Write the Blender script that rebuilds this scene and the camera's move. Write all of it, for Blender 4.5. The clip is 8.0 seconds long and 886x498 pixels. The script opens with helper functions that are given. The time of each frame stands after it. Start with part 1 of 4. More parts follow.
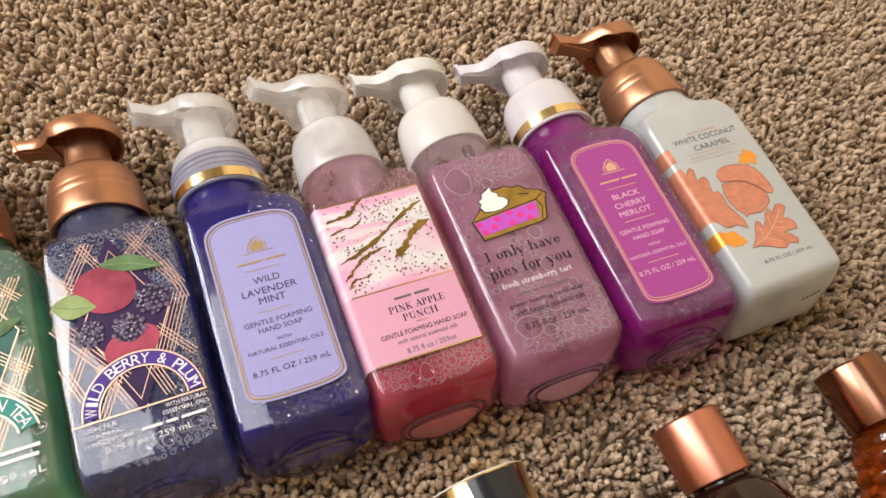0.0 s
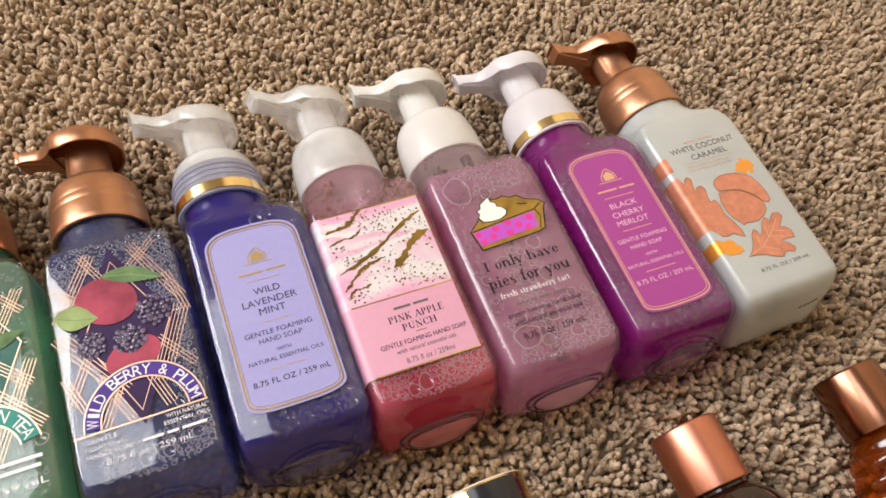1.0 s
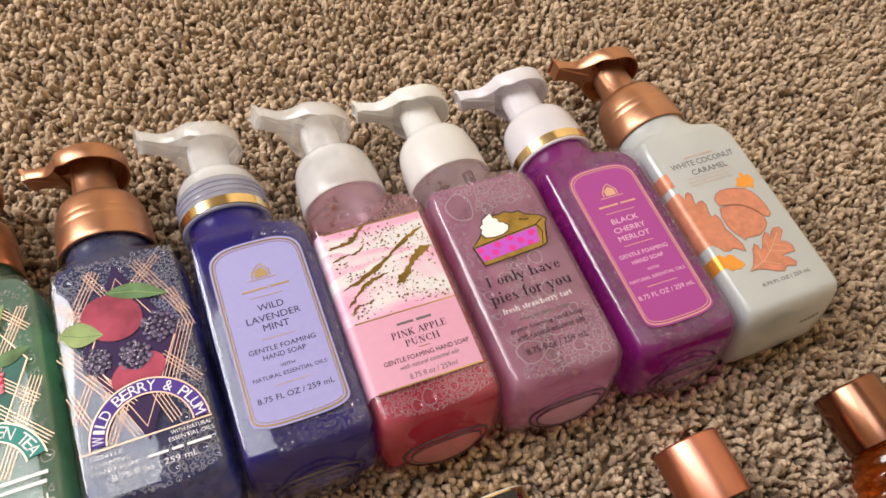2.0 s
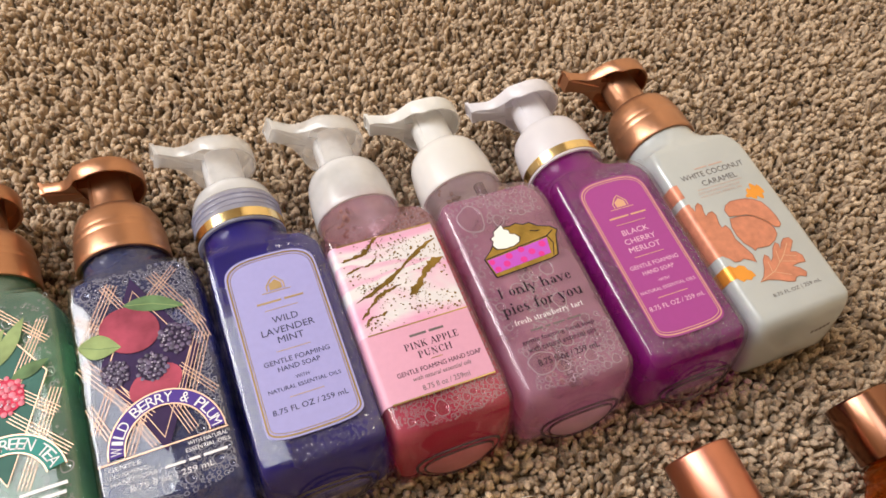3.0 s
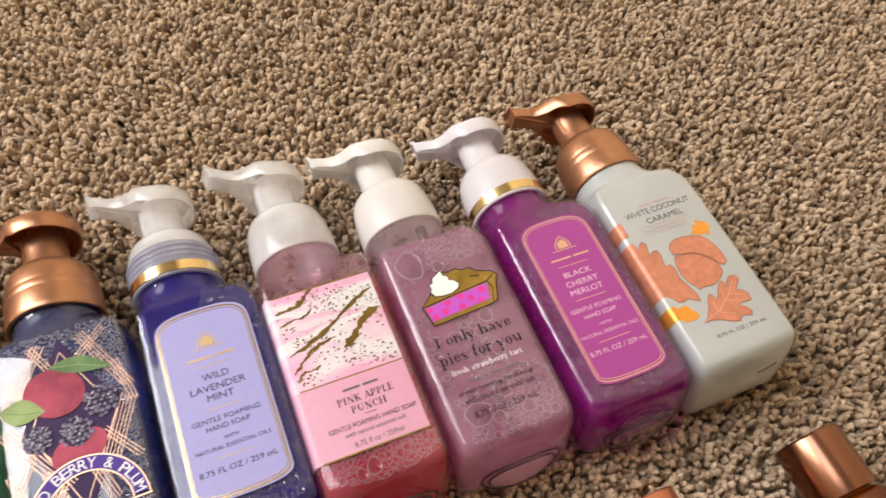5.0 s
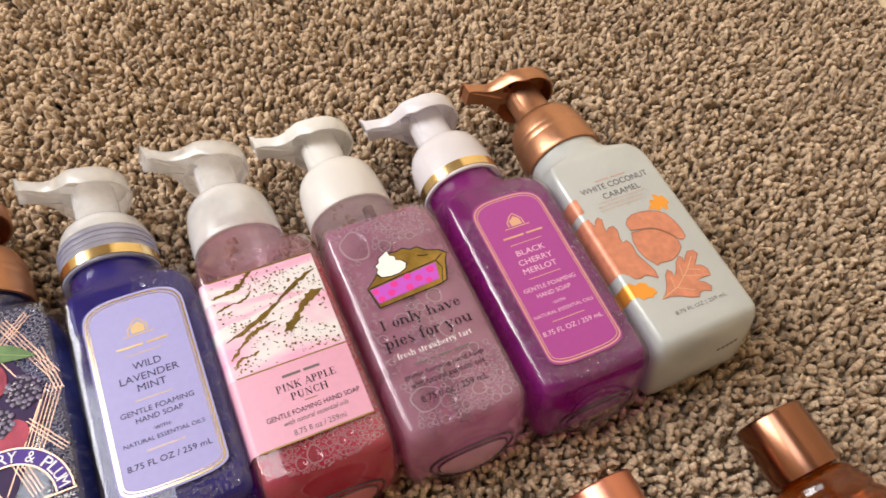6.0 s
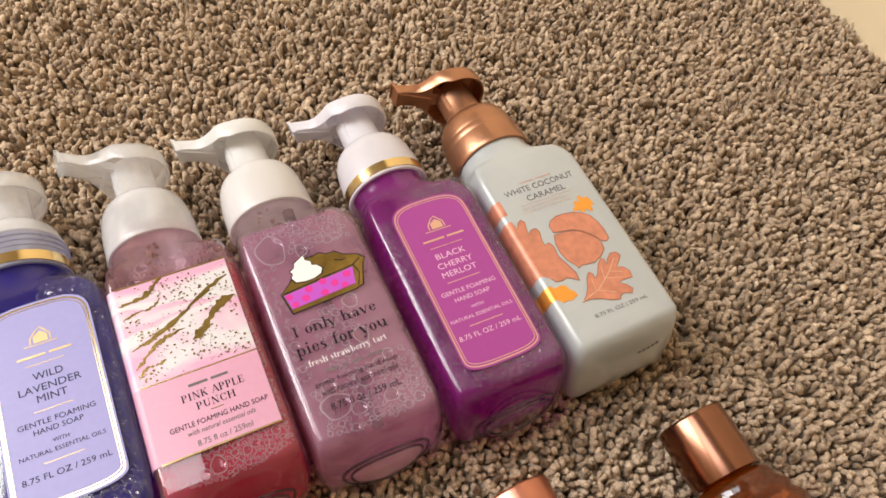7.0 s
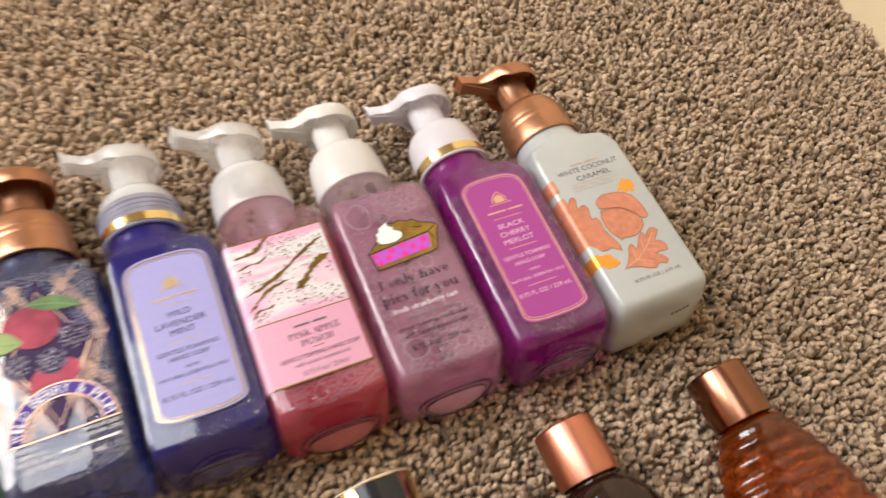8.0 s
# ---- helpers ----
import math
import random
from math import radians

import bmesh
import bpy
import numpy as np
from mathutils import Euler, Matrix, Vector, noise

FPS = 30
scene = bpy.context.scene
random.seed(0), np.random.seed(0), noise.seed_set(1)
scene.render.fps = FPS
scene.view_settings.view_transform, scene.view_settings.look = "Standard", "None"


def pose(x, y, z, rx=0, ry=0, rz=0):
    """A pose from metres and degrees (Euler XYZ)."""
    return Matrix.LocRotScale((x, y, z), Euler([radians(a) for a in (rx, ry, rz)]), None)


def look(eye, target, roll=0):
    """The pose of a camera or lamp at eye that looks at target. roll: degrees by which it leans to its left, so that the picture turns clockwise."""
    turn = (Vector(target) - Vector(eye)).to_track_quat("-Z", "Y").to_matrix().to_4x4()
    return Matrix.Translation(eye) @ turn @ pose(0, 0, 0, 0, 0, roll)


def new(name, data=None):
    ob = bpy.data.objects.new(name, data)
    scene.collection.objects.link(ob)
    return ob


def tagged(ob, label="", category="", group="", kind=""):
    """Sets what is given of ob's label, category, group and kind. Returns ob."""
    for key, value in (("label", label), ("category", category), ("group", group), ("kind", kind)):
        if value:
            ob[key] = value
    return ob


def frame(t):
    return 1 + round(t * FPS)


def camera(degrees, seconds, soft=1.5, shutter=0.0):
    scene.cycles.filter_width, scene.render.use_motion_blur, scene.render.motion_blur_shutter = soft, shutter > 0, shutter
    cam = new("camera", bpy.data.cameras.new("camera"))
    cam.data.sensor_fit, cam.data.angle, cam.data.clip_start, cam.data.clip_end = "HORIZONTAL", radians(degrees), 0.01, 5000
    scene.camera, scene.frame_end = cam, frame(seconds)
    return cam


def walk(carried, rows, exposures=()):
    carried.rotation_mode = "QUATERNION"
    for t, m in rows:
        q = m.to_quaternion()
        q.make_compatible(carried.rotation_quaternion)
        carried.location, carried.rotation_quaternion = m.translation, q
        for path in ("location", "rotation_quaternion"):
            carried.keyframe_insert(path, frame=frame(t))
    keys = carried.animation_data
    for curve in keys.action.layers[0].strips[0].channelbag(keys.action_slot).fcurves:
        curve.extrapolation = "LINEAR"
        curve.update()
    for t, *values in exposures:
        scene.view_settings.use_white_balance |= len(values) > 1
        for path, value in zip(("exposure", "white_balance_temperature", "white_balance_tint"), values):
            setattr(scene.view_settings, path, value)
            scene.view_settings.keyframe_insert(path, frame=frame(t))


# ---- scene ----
cam = camera(61.2, 8.0, soft=1.6, shutter=0.5)
PATH = [
    (0, (-0.079, -0.161, 0.386), (0.461, 0.701, -1.336), 12.6),
    (0.5, (-0.081, -0.163, 0.388), (0.459, 0.703, -1.332), 12.4),
    (1, (-0.078, -0.16, 0.39), (0.463, 0.712, -1.327), 12.2),
    (1.5, (-0.077, -0.156, 0.396), (0.465, 0.727, -1.314), 11.9),
    (1.7, (-0.077, -0.157, 0.394), (0.466, 0.731, -1.314), 11.8),
    (2.8, (-0.083, -0.159, 0.395), (0.447, 0.751, -1.305), 10.5),
    (3, (-0.08, -0.157, 0.399), (0.445, 0.759, -1.3), 10.2),
    (3.5, (-0.082, -0.158, 0.402), (0.436, 0.771, -1.292), 9.3),
    (4, (-0.082, -0.157, 0.402), (0.433, 0.784, -1.286), 8.7),
    (4.5, (-0.072, -0.154, 0.398), (0.447, 0.788, -1.288), 8.5),
    (4.8, (-0.056, -0.152, 0.403), (0.477, 0.787, -1.28), 8.7),
    (5, (-0.041, -0.15, 0.407), (0.492, 0.787, -1.277), 8.6),
    (5.2, (-0.035, -0.152, 0.401), (0.501, 0.783, -1.283), 8.6),
    (6.3, (-0.013, -0.158, 0.389), (0.565, 0.749, -1.298), 9.8),
    (6.5, (-0.007, -0.159, 0.389), (0.581, 0.745, -1.295), 10.2),
    (7, (0.015, -0.167, 0.389), (0.613, 0.727, -1.297), 10.6),
    (7.2, (0.0145, -0.169, 0.3905), (0.608, 0.726, -1.2965), 10.6),
    (7.5, (0.006, -0.173, 0.394), (0.587, 0.716, -1.301), 10.9),
    (7.8, (-0.009, -0.181, 0.41), (0.556, 0.701, -1.294), 10.8),
    (8, (-0.035, -0.192, 0.435), (0.522, 0.688, -1.272), 11.0),
]
walk(cam, [(t, look(eye, target, roll)) for t, eye, target, roll in PATH], exposures=((0.0, 0.13), (4.5, 0.14), (6.5, 0.17), (7.5, 0.15), (8.0, 0.22)))

# ---- world, sun, lights ----
world = bpy.data.worlds.new("sky")
scene.world = world
world.use_nodes = True
wn = world.node_tree
sky = wn.nodes.new("ShaderNodeTexSky")
sky.sky_type, sky.sun_disc = "NISHITA", False
sky.sun_elevation, sky.sun_rotation = radians(38), radians(120)
wn.links.new(sky.outputs[0], wn.nodes["Background"].inputs[0])
wn.nodes["Background"].inputs[1].default_value = 0.12

sun_data = bpy.data.lights.new("sun", "SUN")
sun_data.energy, sun_data.angle, sun_data.color = 2.5, radians(0.5), (1.0, 0.94, 0.85)
sun = new("sun", sun_data)
sun.matrix_world = look((3, -3, 4), (0, 0, 0))

# daylight that comes in through the window opening in the west wall
pane_light = bpy.data.lights.new("window_daylight", "AREA")
pane_light.shape, pane_light.size, pane_light.size_y = "RECTANGLE", 0.8, 1.3
pane_light.energy, pane_light.color = 44.0, (0.98, 0.97, 0.96)
window_daylight = new("window_daylight", pane_light)
window_daylight.matrix_world = look((-1.42, 1.0, 1.35), (0.0, 0.3, 0.2))

# daylight from the skylight's opening in the ceiling
well_light = bpy.data.lights.new("skylight_daylight", "AREA")
well_light.shape, well_light.size, well_light.size_y = "RECTANGLE", 0.98, 1.28
well_light.energy, well_light.color = 21.0, (0.97, 0.98, 1.0)
skylight_daylight = new("skylight_daylight", well_light)
skylight_daylight.matrix_world = pose(-0.90, 0.70, 2.47)


# ---- materials ----
def mat(name, color=(0.5, 0.5, 0.5), rough=0.5, metal=0.0, spec=0.5, coat=0.0, var=0.0, scale=60.0, bump=0.0, bump_scale=400.0, sss=0.0):
    """A principled material with a little variation of tone and fine relief."""
    m = bpy.data.materials.new(name)
    m.use_nodes = True
    nt = m.node_tree
    b = nt.nodes["Principled BSDF"]
    b.inputs["Base Color"].default_value = (*color, 1)
    b.inputs["Roughness"].default_value = rough
    b.inputs["Metallic"].default_value = metal
    b.inputs["Specular IOR Level"].default_value = spec
    b.inputs["Coat Weight"].default_value = coat
    b.inputs["Coat Roughness"].default_value = 0.08
    if sss:
        b.inputs["Subsurface Weight"].default_value = sss
        b.inputs["Subsurface Radius"].default_value = (0.006, 0.005, 0.004)
    tc = nt.nodes.new("ShaderNodeTexCoord")
    if var:
        n = nt.nodes.new("ShaderNodeTexNoise")
        n.inputs["Scale"].default_value, n.inputs["Detail"].default_value = scale, 6
        nt.links.new(tc.outputs["Object"], n.inputs["Vector"])
        r = nt.nodes.new("ShaderNodeValToRGB")
        r.color_ramp.elements[0].position, r.color_ramp.elements[1].position = 0.3, 0.7
        r.color_ramp.elements[0].color = (*[c * (1 - var) for c in color], 1)
        r.color_ramp.elements[1].color = (*[min(1, c * (1 + var)) for c in color], 1)
        nt.links.new(n.outputs["Fac"], r.inputs[0])
        nt.links.new(r.outputs[0], b.inputs["Base Color"])
    if bump:
        n2 = nt.nodes.new("ShaderNodeTexNoise")
        n2.inputs["Scale"].default_value, n2.inputs["Detail"].default_value = bump_scale, 4
        nt.links.new(tc.outputs["Object"], n2.inputs["Vector"])
        bp = nt.nodes.new("ShaderNodeBump")
        bp.inputs["Strength"].default_value, bp.inputs["Distance"].default_value = bump, 0.001
        nt.links.new(n2.outputs["Fac"], bp.inputs["Height"])
        nt.links.new(bp.outputs[0], b.inputs["Normal"])
    return m


def clear(name, tint=(1, 1, 1), rough=0.03, ior=1.5, body=0.0, color=(1, 1, 1), wave=0.0, bend=0.0, through_light=0.45):
    """Clear plastic: a tinted see-through layer with a glossy skin; body adds milky plastic of the given colour."""
    m = bpy.data.materials.new(name)
    m.use_nodes = True
    nt = m.node_tree
    nt.nodes.remove(nt.nodes["Principled BSDF"])
    out = nt.nodes["Material Output"]
    see = nt.nodes.new("ShaderNodeBsdfTransparent")
    see.inputs[0].default_value = (*tint, 1)
    last = see.outputs[0]
    if bend:
        rf = nt.nodes.new("ShaderNodeBsdfRefraction")
        rf.inputs["Color"].default_value = (*tint, 1)
        rf.inputs["Roughness"].default_value, rf.inputs["IOR"].default_value = 0.18, 1.33
        mb = nt.nodes.new("ShaderNodeMixShader")
        mb.inputs[0].default_value = bend
        nt.links.new(last, mb.inputs[1])
        nt.links.new(rf.outputs[0], mb.inputs[2])
        last = mb.outputs[0]
    if body:
        d = nt.nodes.new("ShaderNodeBsdfDiffuse")
        d.inputs[0].default_value = (*color, 1)
        tl = nt.nodes.new("ShaderNodeBsdfTranslucent")
        tl.inputs[0].default_value = (*color, 1)
        half = nt.nodes.new("ShaderNodeMixShader")
        half.inputs[0].default_value = through_light
        nt.links.new(d.outputs[0], half.inputs[1])
        nt.links.new(tl.outputs[0], half.inputs[2])
        mx = nt.nodes.new("ShaderNodeMixShader")
        tc = nt.nodes.new("ShaderNodeTexCoord")
        n = nt.nodes.new("ShaderNodeTexNoise")
        n.inputs["Scale"].default_value, n.inputs["Detail"].default_value = 45, 3
        nt.links.new(tc.outputs["Object"], n.inputs["Vector"])
        mr = nt.nodes.new("ShaderNodeMapRange")
        mr.inputs[1].default_value, mr.inputs[2].default_value = 0.3, 0.7
        mr.inputs[3].default_value, mr.inputs[4].default_value = body - min(0.1, body, 1 - body), body + min(0.1, body, 1 - body)
        nt.links.new(n.outputs["Fac"], mr.inputs[0])
        nt.links.new(mr.outputs[0], mx.inputs[0])
        nt.links.new(last, mx.inputs[1])
        nt.links.new(half.outputs[0], mx.inputs[2])
        last = mx.outputs[0]
    gl = nt.nodes.new("ShaderNodeBsdfGlossy")
    gl.inputs["Roughness"].default_value = rough
    lw = nt.nodes.new("ShaderNodeLayerWeight")
    lw.inputs[0].default_value = 0.5
    f0 = ((ior - 1) / (ior + 1)) ** 2
    pw = nt.nodes.new("ShaderNodeMath")
    pw.operation = "POWER"
    pw.inputs[1].default_value = 4.5
    nt.links.new(lw.outputs["Facing"], pw.inputs[0])
    fr = nt.nodes.new("ShaderNodeMapRange")
    fr.inputs[3].default_value, fr.inputs[4].default_value = f0, 0.85
    nt.links.new(pw.outputs[0], fr.inputs[0])
    if wave:
        tc2 = nt.nodes.new("ShaderNodeTexCoord")
        n3 = nt.nodes.new("ShaderNodeTexNoise")
        n3.inputs["Scale"].default_value, n3.inputs["Detail"].default_value = 55, 2
        nt.links.new(tc2.outputs["Object"], n3.inputs["Vector"])
        bp = nt.nodes.new("ShaderNodeBump")
        bp.inputs["Strength"].default_value, bp.inputs["Distance"].default_value = wave, 0.002
        nt.links.new(n3.outputs["Fac"], bp.inputs["Height"])
        nt.links.new(bp.outputs[0], gl.inputs["Normal"])
        nt.links.new(bp.outputs[0], lw.inputs["Normal"])
    mg = nt.nodes.new("ShaderNodeMixShader")
    nt.links.new(fr.outputs[0], mg.inputs[0])
    nt.links.new(last, mg.inputs[1])
    nt.links.new(gl.outputs[0], mg.inputs[2])
    nt.links.new(mg.outputs[0], out.inputs[0])
    return m


def carpet_mat(name, per_tuft):
    """Flecked brown and beige yarn; each tuft takes a tone of its own."""
    m = bpy.data.materials.new(name)
    m.use_nodes = True
    nt = m.node_tree
    b = nt.nodes["Principled BSDF"]
    b.inputs["Roughness"].default_value = 0.95
    b.inputs["Specular IOR Level"].default_value = 0.15
    b.inputs["Sheen Weight"].default_value = 0.5
    b.inputs["Sheen Tint"].default_value = (1.0, 0.86, 0.68, 1)
    b.inputs["Sheen Roughness"].default_value = 0.5
    tc = nt.nodes.new("ShaderNodeTexCoord")
    ramp = nt.nodes.new("ShaderNodeValToRGB")
    e = ramp.color_ramp.elements
    e[0].position, e[0].color = 0.0, (0.11, 0.072, 0.048, 1)
    e[1].position, e[1].color = 1.0, (0.84, 0.66, 0.475, 1)
    for p, c in ((0.18, (0.20, 0.136, 0.092)), (0.34, (0.40, 0.287, 0.196)), (0.62, (0.59, 0.443, 0.31)), (0.85, (0.73, 0.56, 0.40))):
        x = e.new(p)
        x.color = (*c, 1)
    if per_tuft:
        src = nt.nodes.new("ShaderNodeNewGeometry").outputs["Random Per Island"]
    else:
        v = nt.nodes.new("ShaderNodeTexVoronoi")
        v.inputs["Scale"].default_value = 230
        nt.links.new(tc.outputs["Object"], v.inputs["Vector"])
        sep = nt.nodes.new("ShaderNodeSeparateColor")
        nt.links.new(v.outputs["Color"], sep.inputs[0])
        src = sep.outputs[0]
    blot = nt.nodes.new("ShaderNodeTexNoise")
    blot.inputs["Scale"].default_value, blot.inputs["Detail"].default_value = 190, 3
    nt.links.new(tc.outputs["Object"], blot.inputs["Vector"])
    spread = nt.nodes.new("ShaderNodeMapRange")
    spread.inputs[1].default_value, spread.inputs[2].default_value = 0.28, 0.72
    nt.links.new(blot.outputs["Fac"], spread.inputs[0])
    tone = nt.nodes.new("ShaderNodeMix")
    tone.inputs[0].default_value = 0.5
    nt.links.new(src, tone.inputs[2])
    nt.links.new(spread.outputs[0], tone.inputs[3])
    nt.links.new(tone.outputs[0], ramp.inputs[0])
    n = nt.nodes.new("ShaderNodeTexNoise")
    n.inputs["Scale"].default_value, n.inputs["Detail"].default_value = 1000, 4
    nt.links.new(tc.outputs["Object"], n.inputs["Vector"])
    mr = nt.nodes.new("ShaderNodeMapRange")
    mr.inputs[1].default_value, mr.inputs[2].default_value = 0.3, 0.7
    # without tufts the base is coloured darker, for the shade between yarn ends
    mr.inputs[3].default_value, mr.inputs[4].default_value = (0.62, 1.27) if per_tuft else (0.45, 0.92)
    nt.links.new(n.outputs["Fac"], mr.inputs[0])
    mul = nt.nodes.new("ShaderNodeMix")
    mul.data_type, mul.blend_type = "RGBA", "MULTIPLY"
    mul.inputs["Factor"].default_value = 1
    nt.links.new(ramp.outputs[0], mul.inputs["A"])
    nt.links.new(mr.outputs[0], mul.inputs["B"])
    nt.links.new(mul.outputs["Result"], b.inputs["Base Color"])
    bp = nt.nodes.new("ShaderNodeBump")
    bp.inputs["Strength"].default_value, bp.inputs["Distance"].default_value = 0.9, 0.0008
    nt.links.new(n.outputs["Fac"], bp.inputs["Height"])
    nt.links.new(bp.outputs[0], b.inputs["Normal"])
    return m


def marble_mat():
    """White paper printed with soft pink marbling."""
    m = bpy.data.materials.new("marble_print")
    m.use_nodes = True
    nt = m.node_tree
    b = nt.nodes["Principled BSDF"]
    b.inputs["Roughness"].default_value = 0.35
    tc = nt.nodes.new("ShaderNodeTexCoord")
    mp = nt.nodes.new("ShaderNodeMapping")
    mp.inputs["Rotation"].default_value = (0, 0, radians(-38))
    mp.inputs["Scale"].default_value = (10, 38, 9)
    nt.links.new(tc.outputs["Object"], mp.inputs["Vector"])
    n = nt.nodes.new("ShaderNodeTexNoise")
    n.inputs["Scale"].default_value, n.inputs["Detail"].default_value, n.inputs["Distortion"].default_value = 1.0, 4, 0.7
    nt.links.new(mp.outputs[0], n.inputs["Vector"])
    r = nt.nodes.new("ShaderNodeValToRGB")
    e = r.color_ramp.elements
    e[0].position, e[0].color = 0.28, (0.66, 0.22, 0.40, 1)
    e[1].position, e[1].color = 0.52, (0.70, 0.665, 0.685, 1)
    for p, c in ((0.38, (0.72, 0.34, 0.52)), (0.46, (0.71, 0.49, 0.60)), (0.60, (0.70, 0.665, 0.685)), (0.64, (0.70, 0.38, 0.53)), (0.70, (0.70, 0.60, 0.65))):
        x = e.new(p)
        x.color = (*c, 1)
    nt.links.new(n.outputs["Fac"], r.inputs[0])
    nt.links.new(r.outputs[0], b.inputs["Base Color"])
    return m


M_CARPET = carpet_mat("carpet_yarn", True)
M_BACKING = carpet_mat("shaded_carpet_base", False)
M_WALL = mat("cream_wall_paint", (0.74, 0.62, 0.43), 0.6, var=0.04, scale=8, bump=0.2, bump_scale=250)
M_TRIM = mat("cream_trim_paint", (0.80, 0.66, 0.44), 0.45, var=0.03, scale=20, bump=0.1)
M_CEIL = mat("ceiling_paint", (0.52, 0.50, 0.47), 0.8, var=0.03, scale=10, bump=0.3, bump_scale=120)
M_FRAME = mat("white_frame_paint", (0.8, 0.8, 0.78), 0.4, var=0.02)
M_PANE = clear("window_glass", ior=1.45, rough=0.0)
M_SHELL = clear("clear_bottle_plastic", (0.97, 0.96, 0.97), 0.045, 1.64)
M_BASERING = clear("base_ring_plastic", (0.45, 0.38, 0.45), 0.06, 1.7, body=0.10, color=(0.5, 0.4, 0.5))
M_COPPER = mat("copper_plastic", (0.455, 0.225, 0.13), 0.31, metal=0.8, var=0.10, scale=35, bump=0.05, bump_scale=900)
M_MILKY = clear("milky_pump_plastic", (0.99, 0.99, 1.0), 0.16, 1.55, body=0.46, color=(0.97, 0.97, 0.98), through_light=0.25)
M_MILKYHEAD = clear("thin_milky_plastic", (0.99, 0.99, 1.0), 0.14, 1.55, body=0.42, color=(0.97, 0.97, 0.97), through_light=0.35)
M_MILKYTOP = clear("milky_collar_plastic", (0.95, 0.95, 0.97), 0.2, 1.5, body=0.58, color=(0.88, 0.89, 0.91), through_light=0.2)
M_WHITE = clear("white_pump_plastic", (0.95, 0.94, 0.92), 0.3, 1.5, body=0.97, color=(0.91, 0.90, 0.885), through_light=0.36)
M_LILACWHITE = clear("cool_white_pump_plastic", (0.95, 0.93, 0.95), 0.3, 1.5, body=0.97, color=(0.89, 0.865, 0.91), through_light=0.36)
M_GOLD = mat("gold_foil", (0.82, 0.63, 0.31), 0.16, metal=1.0, var=0.06, scale=200)
# gold foil with the dark surroundings it mirrors put into its colour
M_VEIN = mat("gold_foil_dark_reflection", (0.36, 0.25, 0.075), 0.24, metal=1.0, var=0.25, scale=120)
M_GOLDPRINT = mat("gold_print", (0.62, 0.44, 0.22), 0.3, metal=0.8)
M_CORAL = mat("rose_gold_print", (0.74, 0.46, 0.32), 0.35, metal=0.6)
M_BUBBLE = clear("foam_bubble_film", (0.93, 0.92, 0.94), 0.05, 1.7, body=0.0, color=(0.85, 0.83, 0.88))
M_FILMEDGE = clear("foam_film_edge", (0.9, 0.9, 0.92), 0.08, 1.7, body=0.48, color=(0.88, 0.85, 0.90))
M_LEAFEDGE = mat("dark_copper_line", (0.36, 0.14, 0.08), 0.4, metal=0.3)
M_FILMDIM = clear("thin_film_edge", (0.85, 0.85, 0.9), 0.08, 1.7, body=0.18, color=(0.85, 0.83, 0.92))
M_FAINT = mat("faint_rose_ink", (0.52, 0.36, 0.30), 0.5)
M_LILAC = mat("lilac_label_paper", (0.345, 0.33, 0.65), 0.4, var=0.02, scale=300)
M_MAGENTA = mat("magenta_label_paper", (0.36, 0.05, 0.28), 0.38, var=0.02, scale=300)
M_PINK = mat("pink_label_paper", (0.66, 0.33, 0.46), 0.38, var=0.02, scale=300)
M_MARBLE = marble_mat()
M_INK = mat("dark_ink", (0.018, 0.014, 0.02), 0.7, spec=0.2)
M_INKBLUE = mat("slate_ink", (0.035, 0.035, 0.08), 0.6, spec=0.25)
M_WHITEINK = mat("white_ink", (0.82, 0.80, 0.83), 0.45)
M_PALEPINK = mat("pale_pink_ink", (0.80, 0.50, 0.66), 0.4)
M_GREYINK = mat("grey_ink", (0.14, 0.12, 0.12), 0.5)
M_PLUM = mat("plum_print", (0.34, 0.06, 0.10), 0.45, var=0.5, scale=45, spec=0.12)
M_BERRY = mat("blackberry_print", (0.025, 0.014, 0.04), 0.4, var=0.5, scale=600, spec=0.12)
M_BERRYHI = mat("blackberry_bead_print", (0.085, 0.055, 0.115), 0.3, var=0.7, scale=500)
M_BERRYGLINT = mat("pale_violet_print", (0.48, 0.42, 0.55), 0.4, var=0.2, scale=300)
M_LEAF = mat("leaf_print", (0.12, 0.20, 0.09), 0.5, var=0.35, scale=90, spec=0.12)
M_LEAFPALE = mat("pale_leaf_print", (0.27, 0.35, 0.15), 0.5, var=0.25, scale=90, spec=0.12)
M_PURPLE = mat("purple_print", (0.085, 0.045, 0.28), 0.45, var=0.1, spec=0.12)
M_DEEP = mat("deep_plum_print", (0.04, 0.02, 0.075), 0.45, var=0.15, spec=0.12)
M_TEAL = mat("teal_print", (0.05, 0.27, 0.24), 0.45, var=0.1, spec=0.12)
M_DEEPGREEN = mat("deep_green_print", (0.05, 0.14, 0.12), 0.45, var=0.15, spec=0.12)
M_RASP = mat("raspberry_print", (0.55, 0.03, 0.08), 0.4, var=0.4, scale=500, spec=0.12)
M_RASPHI = mat("raspberry_bead_print", (0.62, 0.10, 0.16), 0.35, var=0.4, scale=400)
M_PIE = mat("violet_filling_print", (0.50, 0.08, 0.56), 0.4)
M_PIEDOT = mat("hot_pink_print", (0.68, 0.03, 0.30), 0.4)
M_CREAMPRINT = mat("white_cream_print", (0.85, 0.85, 0.83), 0.4)
M_ACORN = mat("copper_leaf_print", (0.60, 0.235, 0.145), 0.42, metal=0.2, var=0.16, scale=160, bump=0.1)
M_ORANGE = mat("orange_foil_print", (0.85, 0.36, 0.06), 0.3, metal=0.5)
